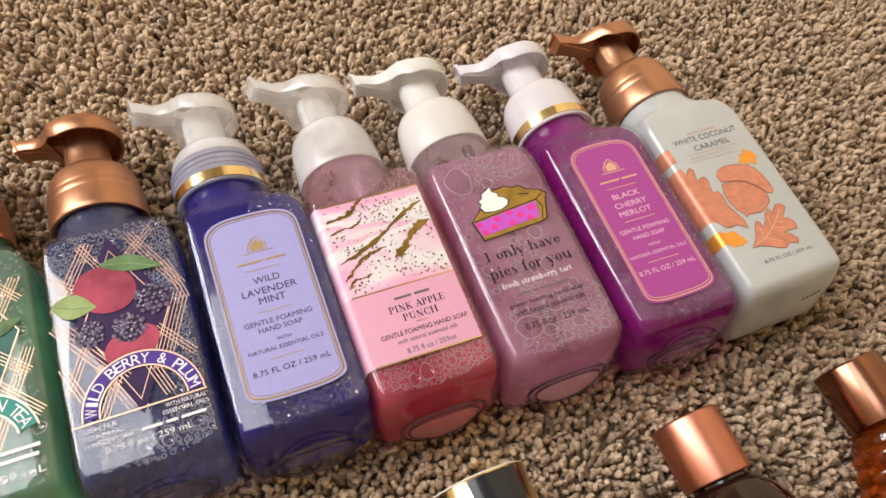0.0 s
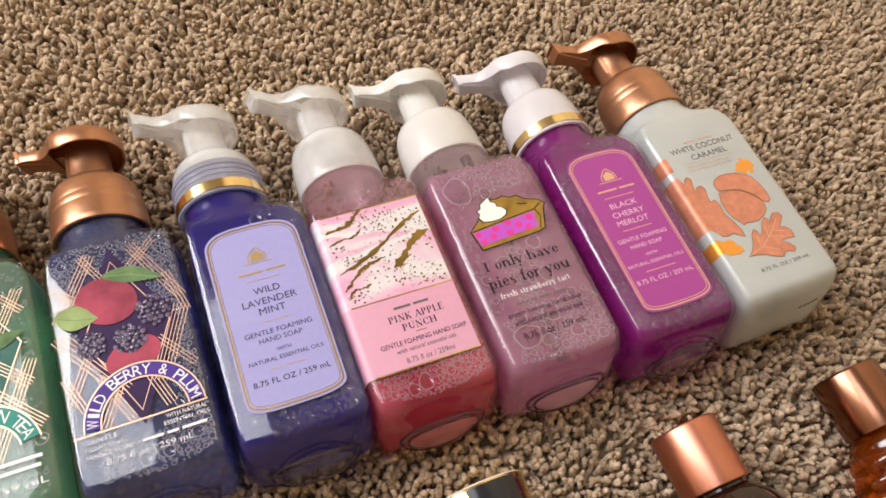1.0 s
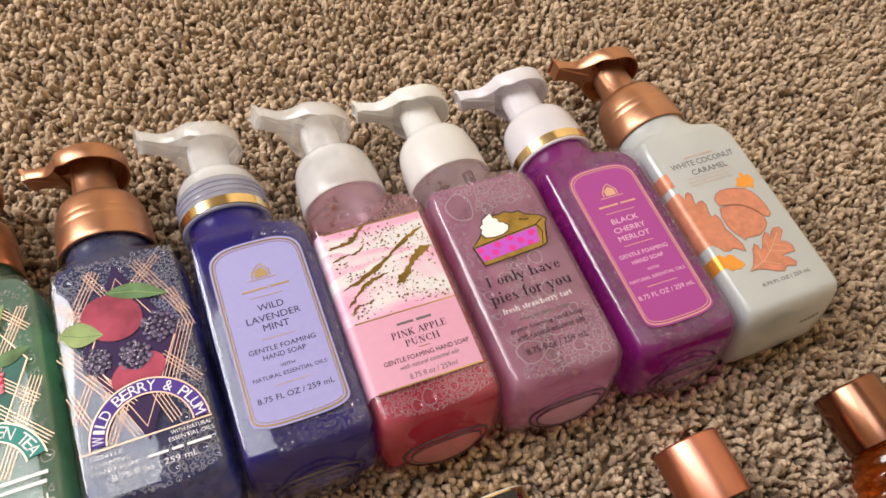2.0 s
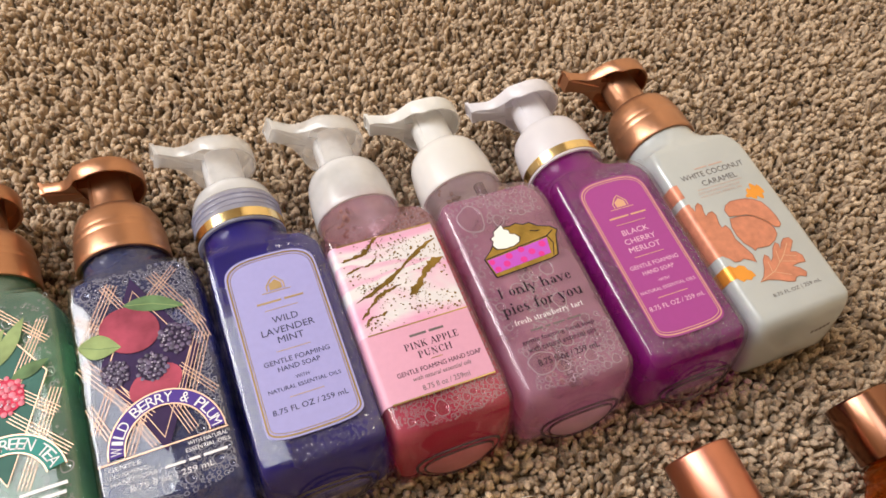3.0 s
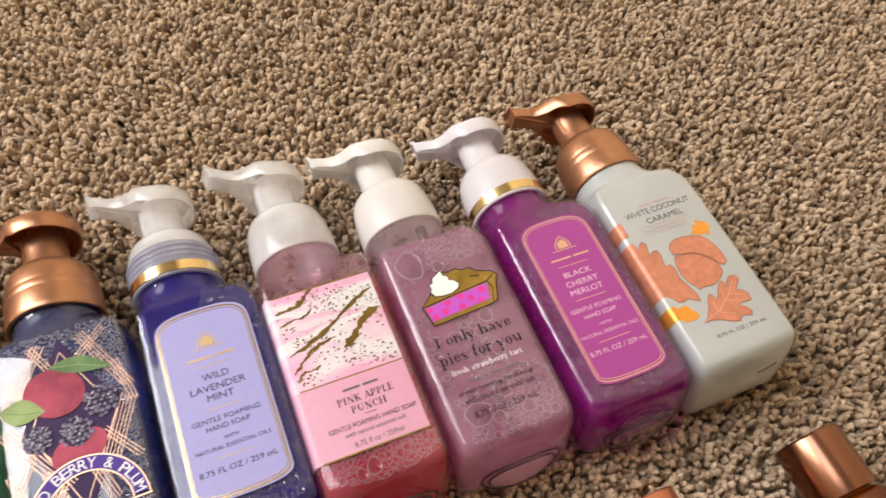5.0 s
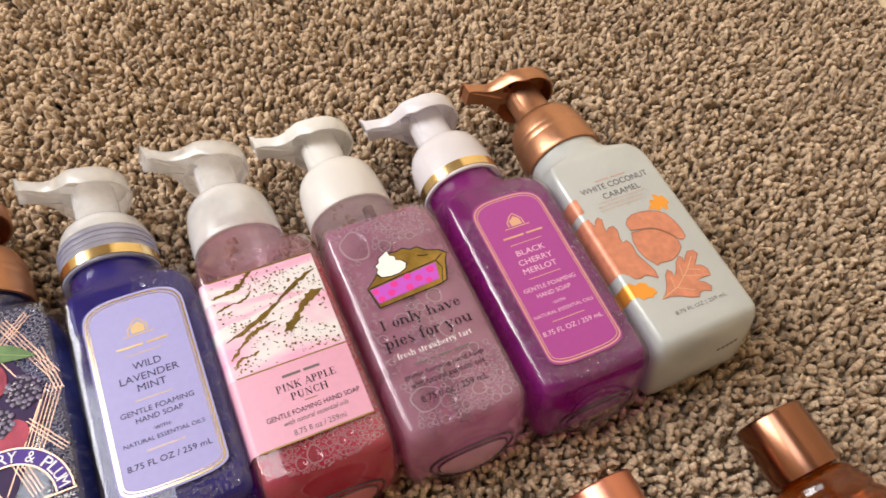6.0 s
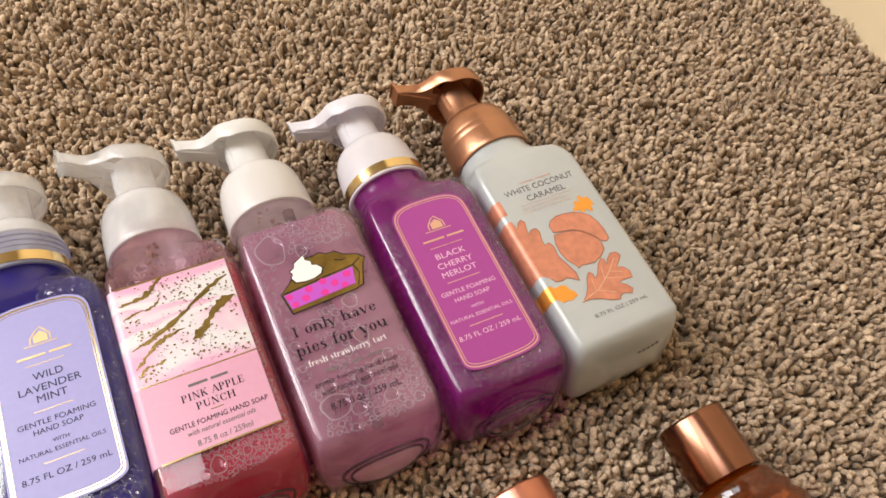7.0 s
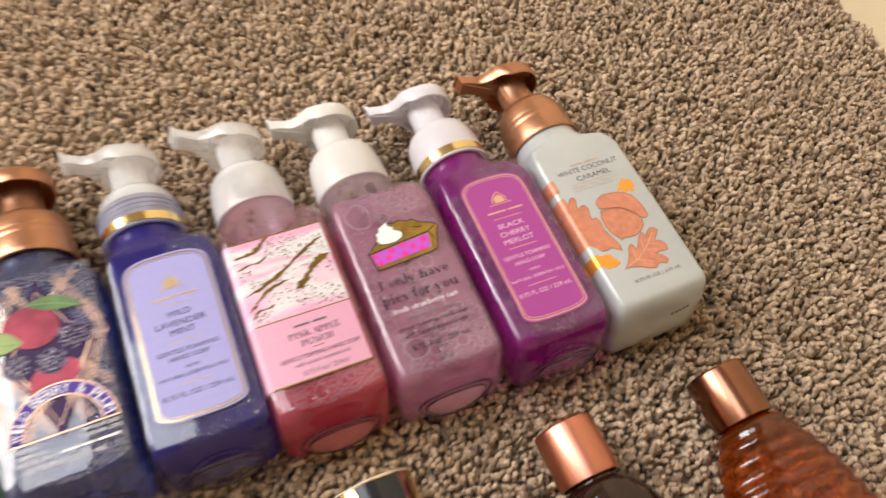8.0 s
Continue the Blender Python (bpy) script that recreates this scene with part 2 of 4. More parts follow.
M_PEARL = mat("pearl_white_plastic", (0.44, 0.465, 0.47), 0.3, coat=0.9, var=0.04, scale=30, sss=0.15)
M_CAP = mat("polished_copper_cap", (0.60, 0.25, 0.172), 0.34, metal=1.0, var=0.06, scale=60)
M_CAPDULL = mat("brushed_copper_cap", (0.27, 0.125, 0.078), 0.21, metal=1.0, var=0.06, scale=60)
# black of the jar body and of the reflection painted on its cap
M_BLACK = mat("black_body_and_reflection", (0.012, 0.014, 0.02), 0.18)
M_DARKGLASS = mat("dark_brown_bottle", (0.02, 0.007, 0.005), 0.08, coat=0.1)
M_AMBER = clear("amber_bottle", (0.86, 0.36, 0.06), 0.05, 1.7, body=0.14, color=(0.42, 0.12, 0.01), wave=0.10, bend=0.5)


# ---- mesh helpers; lengths in millimetres ----
MM = 0.001


def part(name, bm, material, parent=None, label="", smooth=True):
    """Links a bmesh built in millimetres as one mesh object under a thing or a part."""
    for v in bm.verts:
        v.co *= MM
    bmesh.ops.recalc_face_normals(bm, faces=bm.faces)
    me = bpy.data.meshes.new(name)
    bm.to_mesh(me)
    bm.free()
    me.materials.append(material)
    if smooth:
        me.polygons.foreach_set("use_smooth", [True] * len(me.polygons))
        me.set_sharp_from_angle(angle=radians(38))
    ob = new(name, me)
    ob.parent = parent
    if label:
        tagged(ob, label)
    return ob


def rrect(hx, hz, r, zc, y, n=7):
    """A rounded rectangle across the axis y."""
    pts = []
    r = min(r, hx, hz)
    for k, (sx, sz) in enumerate(((1, 1), (-1, 1), (-1, -1), (1, -1))):
        for i in range(n):
            a = math.pi / 2 * (k + i / (n - 1))
            pts.append((sx * (hx - r) + r * math.cos(a), y, zc + sz * (hz - r) + r * math.sin(a)))
    return pts


def loft(rings, cap_start=True, cap_end=True, bm=None):
    bm = bm or bmesh.new()
    rows = [[bm.verts.new(p) for p in ring] for ring in rings]
    for a, b in zip(rows, rows[1:]):
        for i in range(len(a)):
            j = (i + 1) % len(a)
            bm.faces.new((a[i], a[j], b[j], b[i]))
    if cap_start:
        bm.faces.new(rows[0][::-1])
    if cap_end:
        bm.faces.new(rows[-1])
    return bm


def circle(r, y, zc=0.0, n=40, squash=1.0, cx=0.0):
    return [(cx + r * math.cos(2 * math.pi * i / n), y, zc + r * squash * math.sin(2 * math.pi * i / n)) for i in range(n)]


def turned(profile, zc=0.0, n=40, start=False, end=False):
    """A turned part about the axis y from rows of (y, radius)."""
    return loft([circle(r, y, zc, n) for y, r in profile], start, end)


def flat(points, z, bm=None):
    bm = bm or bmesh.new()
    bm.faces.new([bm.verts.new((x, y, z)) for x, y in points])
    return bm


def ellipse(cx, cy, a, b, turn=0.0, n=24):
    c, s = math.cos(radians(turn)), math.sin(radians(turn))
    return [(cx + a * math.cos(t) * c - b * math.sin(t) * s, cy + a * math.cos(t) * s + b * math.sin(t) * c)
            for t in (2 * math.pi * i / n for i in range(n))]


def strip(points, width, z, bm=None, closed=False):
    """A line of even width through points, as flat faces."""
    bm = bm or bmesh.new()
    pts = [Vector(p) for p in points]
    n = len(pts)
    left, right = [], []
    for i, p in enumerate(pts):
        a = pts[i - 1] if (i or closed) else p
        b = pts[(i + 1) % n] if (i < n - 1 or closed) else p
        d = (b - a).normalized()
        o = Vector((-d.y, d.x)) * width / 2
        left.append(bm.verts.new((p.x + o.x, p.y + o.y, z)))
        right.append(bm.verts.new((p.x - o.x, p.y - o.y, z)))
    for i in range(n if closed else n - 1):
        j = (i + 1) % n
        bm.faces.new((left[i], right[i], right[j], left[j]))
    return bm


def lettering(parent, text, cx, cy, w, h, z, material, turn=0.0, shear=0.0, name="lettering"):
    """Flat printed words, w wide and h high, about the point cx, cy."""
    cu = bpy.data.curves.new(name, "FONT")
    cu.body, cu.align_x, cu.shear = text, "CENTER", shear
    cu.resolution_u = 3
    tmp = bpy.data.objects.new(name, cu)
    scene.collection.objects.link(tmp)
    me = bpy.data.meshes.new_from_object(tmp.evaluated_get(bpy.context.evaluated_depsgraph_get()))
    bpy.data.objects.remove(tmp)
    bpy.data.curves.remove(cu)
    me.name = name
    co = np.empty(len(me.vertices) * 3)
    me.vertices.foreach_get("co", co)
    co = co.reshape(-1, 3)
    lo, hi = co.min(0), co.max(0)
    co[:, 0] = (co[:, 0] - (lo[0] + hi[0]) / 2) * w / (hi[0] - lo[0])
    co[:, 1] = (co[:, 1] - (lo[1] + hi[1]) / 2) * h / (hi[1] - lo[1])
    c, s = math.cos(radians(turn)), math.sin(radians(turn))
    x, y = co[:, 0] * c - co[:, 1] * s + cx, co[:, 0] * s + co[:, 1] * c + cy
    me.vertices.foreach_set("co", (np.stack([x, y, np.full(len(x), z)], 1) * MM).ravel())
    me.materials.clear()
    me.materials.append(material)
    me.update()
    ob = new(name, me)
    ob.parent = parent
    return ob


THICK, THIN, XH, ASC, DESC, CAPS = 0.115, 0.034, 0.47, 0.74, -0.22, 0.70
# strokes of a high-contrast serif alphabet: V stem, H hairline, O bowl or arch, D diagonal, B ball
GLYPHS = {
    "o": (0.50, [("O", .25, .235, .20, .235, 0, 360)]), "l": (0.27, [("V", .13, 0, ASC, 3, 1)]),
    "n": (0.60, [("V", .12, 0, XH, 3, 1), ("O", .30, .27, .17, .20, 0, 150), ("V", .46, 0, .28, 3, 0)]),
    "h": (0.60, [("V", .12, 0, ASC, 3, 1), ("O", .30, .27, .17, .20, 0, 150), ("V", .46, 0, .28, 3, 0)]),
    "i": (0.27, [("V", .13, 0, XH, 3, 1), ("B", .13, .64, .07)]),
    "u": (0.60, [("V", .12, .18, XH, 0, 1), ("O", .29, .20, .17, .20, 180, 345), ("V", .46, 0, XH, 2, 1)]),
    "p": (0.56, [("V", .12, DESC, XH, 3, 1), ("O", .30, .235, .20, .235, -150, 150)]),
    "b": (0.56, [("V", .12, 0, ASC, 0, 1), ("O", .30, .235, .20, .235, -150, 150)]),
    "a": (0.52, [("V", .38, .02, .34, 2, 0), ("O", .25, .33, .14, .14, 10, 165), ("O", .24, .13, .16, .13, 20, 340)]),
    "e": (0.48, [("O", .25, .235, .20, .235, 10, 330), ("H", .06, .45, .27)]),
    "s": (0.42, [("O", .20, .35, .13, .12, 40, 230), ("O", .21, .12, .14, .12, -140, 60), ("D", .10, .31, .32, .17, .10)]),
    "f": (0.35, [("V", .16, 0, .60, 3, 0), ("O", .28, .60, .12, .14, 40, 180), ("H", .03, .33, XH)]),
    "t": (0.35, [("V", .15, .09, .62, 0, 0), ("O", .26, .10, .11, .10, 180, 310), ("H", .03, .32, XH)]),
    "r": (0.42, [("V", .12, 0, XH, 3, 1), ("O", .28, .29, .15, .17, 60, 150), ("B", .35, .41, .06)]),
    "v": (0.52, [("D", .07, XH, .27, 0, THICK), ("D", .45, XH, .27, 0, THIN), ("H", -.02, .17, XH), ("H", .36, .54, XH)]),
    "y": (0.52, [("D", .07, XH, .27, 0, THICK), ("D", .45, XH, .19, DESC, THIN), ("H", -.02, .17, XH), ("H", .36, .54, XH), ("B", .14, DESC + .04, .06)]),
    "w": (0.76, [("D", .07, XH, .22, 0, THICK), ("D", .36, XH, .22, 0, THIN), ("D", .36, XH, .51, 0, THICK), ("D", .68, XH, .51, 0, THIN), ("H", -.02, .17, XH), ("H", .59, .77, XH)]),
    "I": (0.36, [("V", .17, 0, CAPS, 3, 3)]), "C": (0.66, [("O", .35, .35, .29, .35, 40, 320), ("D", .57, .46, .57, .68, THIN)]),
    "P": (0.56, [("V", .14, 0, CAPS, 3, 1), ("O", .29, .51, .20, .19, -110, 110)]), "L": (0.54, [("V", .14, 0, CAPS, 3, 3), ("H", .1, .5, .01), ("D", .49, 0, .49, .2, THIN)]),
    "N": (0.70, [("D", .13, 0, .13, CAPS, THIN), ("D", .13, CAPS, .56, 0, THICK), ("D", .56, 0, .56, CAPS, THIN), ("H", .03, .24, 0), ("H", .46, .66, CAPS)]),
    "K": (0.64, [("V", .14, 0, CAPS, 3, 3), ("D", .18, .30, .52, CAPS, THIN), ("D", .28, .42, .55, 0, THICK), ("H", .42, .62, CAPS)]),
    "A": (0.64, [("D", .07, 0, .31, CAPS, THIN), ("D", .31, CAPS, .56, 0, THICK), ("H", .16, .46, .22), ("H", -.02, .16, 0), ("H", .46, .66, 0)]),
    "E": (0.56, [("V", .14, 0, CAPS, 1, 1), ("H", .1, .5, .01), ("H", .1, .42, .36), ("H", .1, .48, .69), ("D", .49, 0, .49, .18, THIN), ("D", .47, .52, .47, CAPS, THIN)]),
    "U": (0.70, [("V", .16, .2, CAPS, 0, 3), ("O", .35, .2, .19, .2, 180, 360), ("D", .54, .2, .54, CAPS, THIN), ("H", .44, .64, CAPS)]),
    "H": (0.72, [("V", .14, 0, CAPS, 3, 3), ("V", .57, 0, CAPS, 3, 3), ("H", .14, .57, .36)]),
}


def serif_lettering(parent, text, cx, cy, w, h, z, material):
    """Printed words in a serif hand with thick stems and hairlines, w wide and h high, about cx, cy."""
    quads, pen = [], 0.0

    def line(x0, y0, x1, y1, k):
        d = Vector((x1 - x0, y1 - y0)).normalized() * k / 2
        quads.append([(x0 - d.y, y0 + d.x), (x1 - d.y, y1 + d.x), (x1 + d.y, y1 - d.x), (x0 + d.y, y0 - d.x)])

    for ch in text:
        wide, strokes = GLYPHS.get(ch, (0.30, []))
        for kind, a, b, c, *more in strokes:
            a += pen
            if kind == "V":
                line(a, b, a, c, THICK)
                for y, which in ((b + THIN / 2, more[0]), (c - THIN / 2, more[1])):
                    if which:
                        line(a - (0.13 if which & 1 else 0), y, a + (0.13 if which & 2 else 0), y, THIN)
            elif kind == "H":
                line(a, c, b + pen, c, THIN)
            elif kind == "D":
                line(a, b, c + pen, more[0], more[1])
            elif kind == "B":
                quads.append(ellipse(a, b, c, c, 0, 10))
            else:
                ry, a0, a1 = more
                n = max(8, int(abs(a1 - a0) / 15))
                rows = []
                for i in range(n + 1):
                    t = radians(a0 + (a1 - a0) * i / n)
                    k = THIN + (THICK * 1.1 - THIN) * math.cos(t) ** 2
                    rows.append([(a + (c - j * k) * math.cos(t), b + (ry - j * k) * math.sin(t)) for j in (0, 1)])
                quads += [[p[0], q[0], q[1], p[1]] for p, q in zip(rows, rows[1:])]
        pen += wide + 0.02
    xs, ys = [x for q in quads for x, y in q], [y for q in quads for x, y in q]
    bm = bmesh.new()
    for i, q in enumerate(quads):
        flat([(cx + (x - (min(xs) + max(xs)) / 2) * w / (max(xs) - min(xs)), cy + (y - (min(ys) + max(ys)) / 2) * h / (max(ys) - min(ys))) for x, y in q], z + 0.0006 * i, bm)
    return part("lettering", bm, material, parent, smooth=False)


def arc_lettering(parent, text, cx, cy, radius, a0, a1, w, h, z, material):
    """Letters one by one along an arc, from angle a0 to a1."""
    for i, ch in enumerate(text):
        if ch != " ":
            a = a0 + (a1 - a0) * i / (len(text) - 1)
            lettering(parent, ch, cx + radius * math.cos(radians(a)), cy + radius * math.sin(radians(a)),
                      w * (0.45 if ch == "I" else 1), h, z, material, a - 90, name="letter")


def bar(parent, cx, cy, w, h, z, material, name="printed_bar"):
    return part(name, flat([(cx - w / 2, cy - h / 2), (cx + w / 2, cy - h / 2), (cx + w / 2, cy + h / 2), (cx - w / 2, cy + h / 2)], z), material, parent, smooth=False)


# ---- the foaming soap bottle ----
ZC = 25.0
FRONT = 50.0
NECK = -4.5  # how far the neck of the bottle in hand sits to one side of the panel
SHELL = [(-68.0, 20, 5, 4), (-67.9, 26, 9, 4), (-67.6, 29.4, 13, 4), (-67.0, 31.2, 17, 4), (-66.0, 32.4, 20.6, 4), (-64.6, 33.1, 23.2, 4), (-63.2, 33.4, 24.5, 4), (-61.4, 33.6, 24.95, 4), (-56.5, 33.7, 25, 4),
         (-50, 33.8, 25, 4), (0, 33.9, 25, 4), (46, 33.8, 25, 4), (51, 33.5, 25, 4), (55, 32.6, 24.9, 4), (58.5, 31.2, 24.7, 4), (61.5, 29.6, 24.4, 4), (64.5, 27.8, 24.0, 18), (67.5, 25.8, 23.6, 21), (70.5, 24.4, 23.4, 22), (74, 23.6, 23.3, 23), (84, 23.2, 23.2, 23)]
# the edge between the front panel and the bulging side: inset from the widest point, share of the depth
BASE_LEAN = 0.18  # the base leans back towards the bottle's back
EDGE = ((0.0, 0.2), (0.7, 0.52), (2.1, 0.88), (2.6, 0.925), (3.3, 0.959), (4.25, 0.984), (6.0, 1.0))


def section(hx, hz, r, y, inset=0.0):
    """The bottle's section: a flat front and back with crisp edges and bulging sides, or a rounded neck; the base bows outward."""
    hx, hz = hx - inset, hz - inset
    if r > 10:
        pts = rrect(hx, hz, r, ZC, y)
    else:
        pts = []
        for k, (sx, sz) in enumerate(((1, 1), (-1, 1), (-1, -1), (1, -1))):
            for dx, f in (EDGE if k % 2 == 0 else EDGE[::-1]):
                pts.append((sx * (hx - dx), y, ZC + sz * hz * f))
    bow = min(1, max(0, (-36 - y) / 24))
    return [(x + neck_shift(y), yy + bow * bow * (BASE_LEAN * (z - ZC) - 7.0 * (1 - (x / 34) ** 2)), z) for x, yy, z in pts]


def neck_shift(y):
    """The neck sits a little to one side of the panel's middle."""
    k = min(1, max(0, (y - 50) / 26))
    return NECK * k * k * (3 - 2 * k)


def foam(parent, regions, rng, big, count, label, film=None):
    """Bubbles pressed against the inside of the front panel: large ones first, smaller ones filling the gaps between them."""
    placed = np.array([(99.0, 99.0, 0.1)])
    for step in range(count * 4):
        x0, x1, y0, y1, k = regions[int(rng.random() * len(regions))]
        x, y = rng.uniform(x0, x1), rng.uniform(y0, y1)
        most = k * (0.55 + big * rng.random() ** 2.2 * max(0.18, 1 - 2.2 * step / (count * 4)))
        room = np.min(np.hypot(placed[:, 0] - x, placed[:, 1] - y) - placed[:, 2])
        r = min(most, room * 1.06, 29.3 - abs(x), 61 - y, y + 62.5 - 0.006 * x * x)
        if r > 0.34:
            placed = np.vstack([placed, (x, y, r)])
    verts, faces, edge = [], [], []
    for x, y, r in placed[1:]:
        n = 8 if r < 1.2 else 12 if r < 3 else 20
        tube = min(0.34 * r, 0.19 + 0.045 * r)
        a0 = rng.random() * 6.28
        base = len(verts)
        lop = 1 + rng.uniform(-0.1, 0.1)
        rise = min(0.6, 0.1 + 0.25 * r)
        rows = ((1.0, 0.0), (1.0 - 0.7 * tube / r, tube), (1.0 - 1.7 * tube / r, 0.3 * tube), (0.55, -0.6 * rise))
        for f, up in rows:
            for i in range(n):
                a = a0 + 2 * math.pi * i / n
                rr = r * f * (1 + 0.06 * math.sin(3 * a + a0) + 0.04 * math.sin(5 * a))
                verts.append(((x + rr * math.cos(a) * lop) * MM, (y + rr * math.sin(a) / lop) * MM, (49.0 + up) * MM))
        for k in range(len(rows) - 1):
            for i in range(n):
                j = (i + 1) % n
                faces.append((base + k * n + i, base + k * n + j, base + (k + 1) * n + j, base + (k + 1) * n + i))
                edge.append(1 if k < 2 else 0)
        edge.append(0)
        faces.append(tuple(base + (len(rows) - 1) * n + i for i in range(n)))
    me = bpy.data.meshes.new("foam")
    me.from_pydata(verts, [], faces)
    me.materials.append(M_BUBBLE)
    me.materials.append(film or M_FILMEDGE)
    me.polygons.foreach_set("material_index", edge)
    me.polygons.foreach_set("use_smooth", [True] * len(faces))
    ob = new("foam", me)
    ob.parent = parent
    return tagged(ob, label, kind="stuff")


def shifted(bm):
    for v in bm.verts:
        v.co.x += NECK
    return bm


DOME = [(101, 23.8), (105, 22.9), (108.6, 21.2), (111.4, 18.6), (113.2, 15.8), (113.8, 13.6)]


def pump(parent, material, collar_material=None, band=None, turn=4.0, threads=False, dome=None, head_material=None):
    """Collar, stem and the hollow teardrop head with its square spout; the spout points to -x."""
    cm = collar_material or material
    collar = part("collar", shifted(turned([(77, 23.4), (77, 25.0), (77.6, 25.3), (80, 25.3), (90, 25.0)] + ([(90.4, 24.88), (91.2, 24.84), (91.6, 24.9), (95, 24.66), (95.4, 24.5), (96.2, 24.46), (96.6, 24.5)] if material is M_COPPER else []) + [(95, 24.6), (99, 24.0)][material is M_COPPER:] + ([] if dome else DOME), ZC, 56)), cm, parent)
    if dome:
        part("collar_top", shifted(turned([(98.9, 24.0), (99.2, 24.3)] + DOME, ZC, 56)), dome, collar, "milky white shoulder of the collar")
    if threads:
        for y in (88.5, 92, 95.5):
            part("thread", shifted(turned([(y - 0.9, 24.4), (y - 0.3, 25.5), (y + 0.3, 25.5), (y + 0.9, 24.2)], ZC, 56)), cm, collar)
    if band:
        part("band", shifted(turned([(78.4, 25.2), (78.6, 25.7), (84.6, 25.55), (84.8, 25.0)], ZC, 56)), band, collar, "shiny gold band")
    stem = part("stem", shifted(turned([(112, 13.0), (113.2, 12.4), (126, 12.0), (140, 11.6)], ZC, 36)), material, parent)
    part("stem_rib", shifted(loft([[(x, y, z) for x, z in ((-10.6, 31), (-8.8, 33.6), (-7.6, 32.8), (-9.6, 30.4))] for y in (113.5, 137)])), material, stem)
    c, s = math.cos(radians(turn)), math.sin(radians(turn))

    def place(u, w, y):
        """u towards the spout, w up across it, turned about the pump's axis."""
        return (-(u * c - w * s) + NECK, y, ZC + 1.0 + u * s + w * c)

    big, mid, reach, tip = 21.2, 0.6, 37.4, 6.2

    def half(u):
        if u < 13:
            return math.sqrt(max(0, big * big - (u - mid) ** 2))
        k = min(1, (u - 13) / 13)
        return 16.6 + (tip - 16.6) * (1 - (1 - k) ** 1.7)

    us = [mid - big * math.cos(math.pi / 2 * i / 11) for i in range(12)] + [3, 6, 9, 11, 13, 14.5, 16, 17.5, 19, 21, 23, 26, 30, 34, reach]
    outline = [(u, half(u)) for u in us] + [(u, -half(u)) for u in reversed(us[1:])]
    top = lambda u: 142.0 + 10.5 * max(0, min(1, (u - 2) / 35)) ** 1.2
    low = lambda u: 131.0 + 12.6 * max(0, min(1, (u - 7) / 26)) ** 0.8

    def ring(inset, y_of, reach_to=99):
        pts = []
        for u, w in outline:
            f = 1 - inset / big
            uu = min(u * f if u < 0 else u - (inset if u > 40 else 0), reach_to)
            ww = math.copysign(max(0.4, abs(w) - inset), w) if abs(w) > 0.01 else 0
            if reach_to < 99 and u > reach_to:
                ww *= max(0.15, 1 - (u - reach_to) / 30)
            pts.append(place(uu, ww, y_of(u if reach_to > 90 else uu)))
        return pts

    rings = [ring(1.5, lambda u: top(u) - 1.6, 16), ring(1.4, lambda u: low(u) + 0.4, 16), ring(0.9, low), ring(0.3, low), ring(0.0, lambda u: low(u) + 0.5), ring(0.0, lambda u: top(u) - 1.6), ring(0.5, lambda u: top(u) - 0.5), ring(1.6, top), ring(6.0, lambda u: top(u) + 0.5)]
    head = part("head", loft(rings), head_material or material, parent)
    spout = []
    for u, v, k, y0, y1 in ((34.5, 36, 6.2, 143.4, 152.4), (35.6, 38.4, 6.4, 143.2, 153.0), (35.8, 38.5, 5.2, 144.4, 151.8), (29, 31, 4.8, 144.4, 150.6)):
        spout.append([place(u, -k, y0), place(u, k, y0), place(v, k, y1), place(v, -k, y1)])
    part("spout", loft(spout), head_material or material, head)
    duct = [[place(u, -k, y0), place(u, k, y0), place(u, k, y1), place(u, -k, y1)] for u, k, y0, y1 in ((9, 5.4, 136.0, 141.6), (20, 5.2, 139.4, 145.0), (28, 5.2, 142.0, 148), (33, 5.4, 143.6, 150))]
    part("duct", loft(duct), head_material or material, head)
    return head


def soap_bottle(x, dy, label, liquid=None, shell=None, turn=0.0, fill=90, base=None):
    """A flat-fronted bottle lying on its back, its pump towards +y."""
    thing = tagged(new("soap_bottle"), label, "soap bottle", "soap bottles in a row")
    thing.matrix_world = pose(x * MM, dy * MM, 0, 0, 0, turn)
    rings = [section(hx, hz, r, y) for y, hx, hz, r in SHELL]
    part("bottle_body", loft(rings, True, True), shell or M_SHELL, thing)
    if liquid:
        rings = [section(hx, hz, r, y + (1.5 if y < 0 else -1.0), 1.5) for y, hx, hz, r in SHELL if y <= fill]
        part("liquid", loft(rings, True, True), liquid, thing)
        def base_point(x, dz, out):
            return (x, -68.3 - out - 7.0 * (1 - (x / 34) ** 2) + BASE_LEAN * dz + 0.004 * dz * dz, ZC + dz)

        for a, b in ((22.5, 14.5), (18.5, 11.0)):
            oval = []
            for k in range(7):
                t = 2 * math.pi * k / 6
                oval.append([base_point((a + 0.8 * math.cos(t)) * math.cos(q), (b + 0.8 * math.cos(t)) * math.sin(q) - 2, 0.5 * math.sin(t)) for q in (2 * math.pi * i / 44 for i in range(44))])
            part("base_ring", loft(oval, False, False), M_BASERING, thing)
        # recessed dish; a given base material carries transmitted light in its paler colour
        dish = [[base_point(18.5 * k * math.cos(q), 11.0 * k * math.sin(q) - 2, 0.35) for q in (2 * math.pi * i / 44 for i in range(44))] for k in (1.0, 0.7, 0.35, 0.05)]
        part("base_dish", loft(dish, False, True), base or M_SHELL, thing)
    return thing


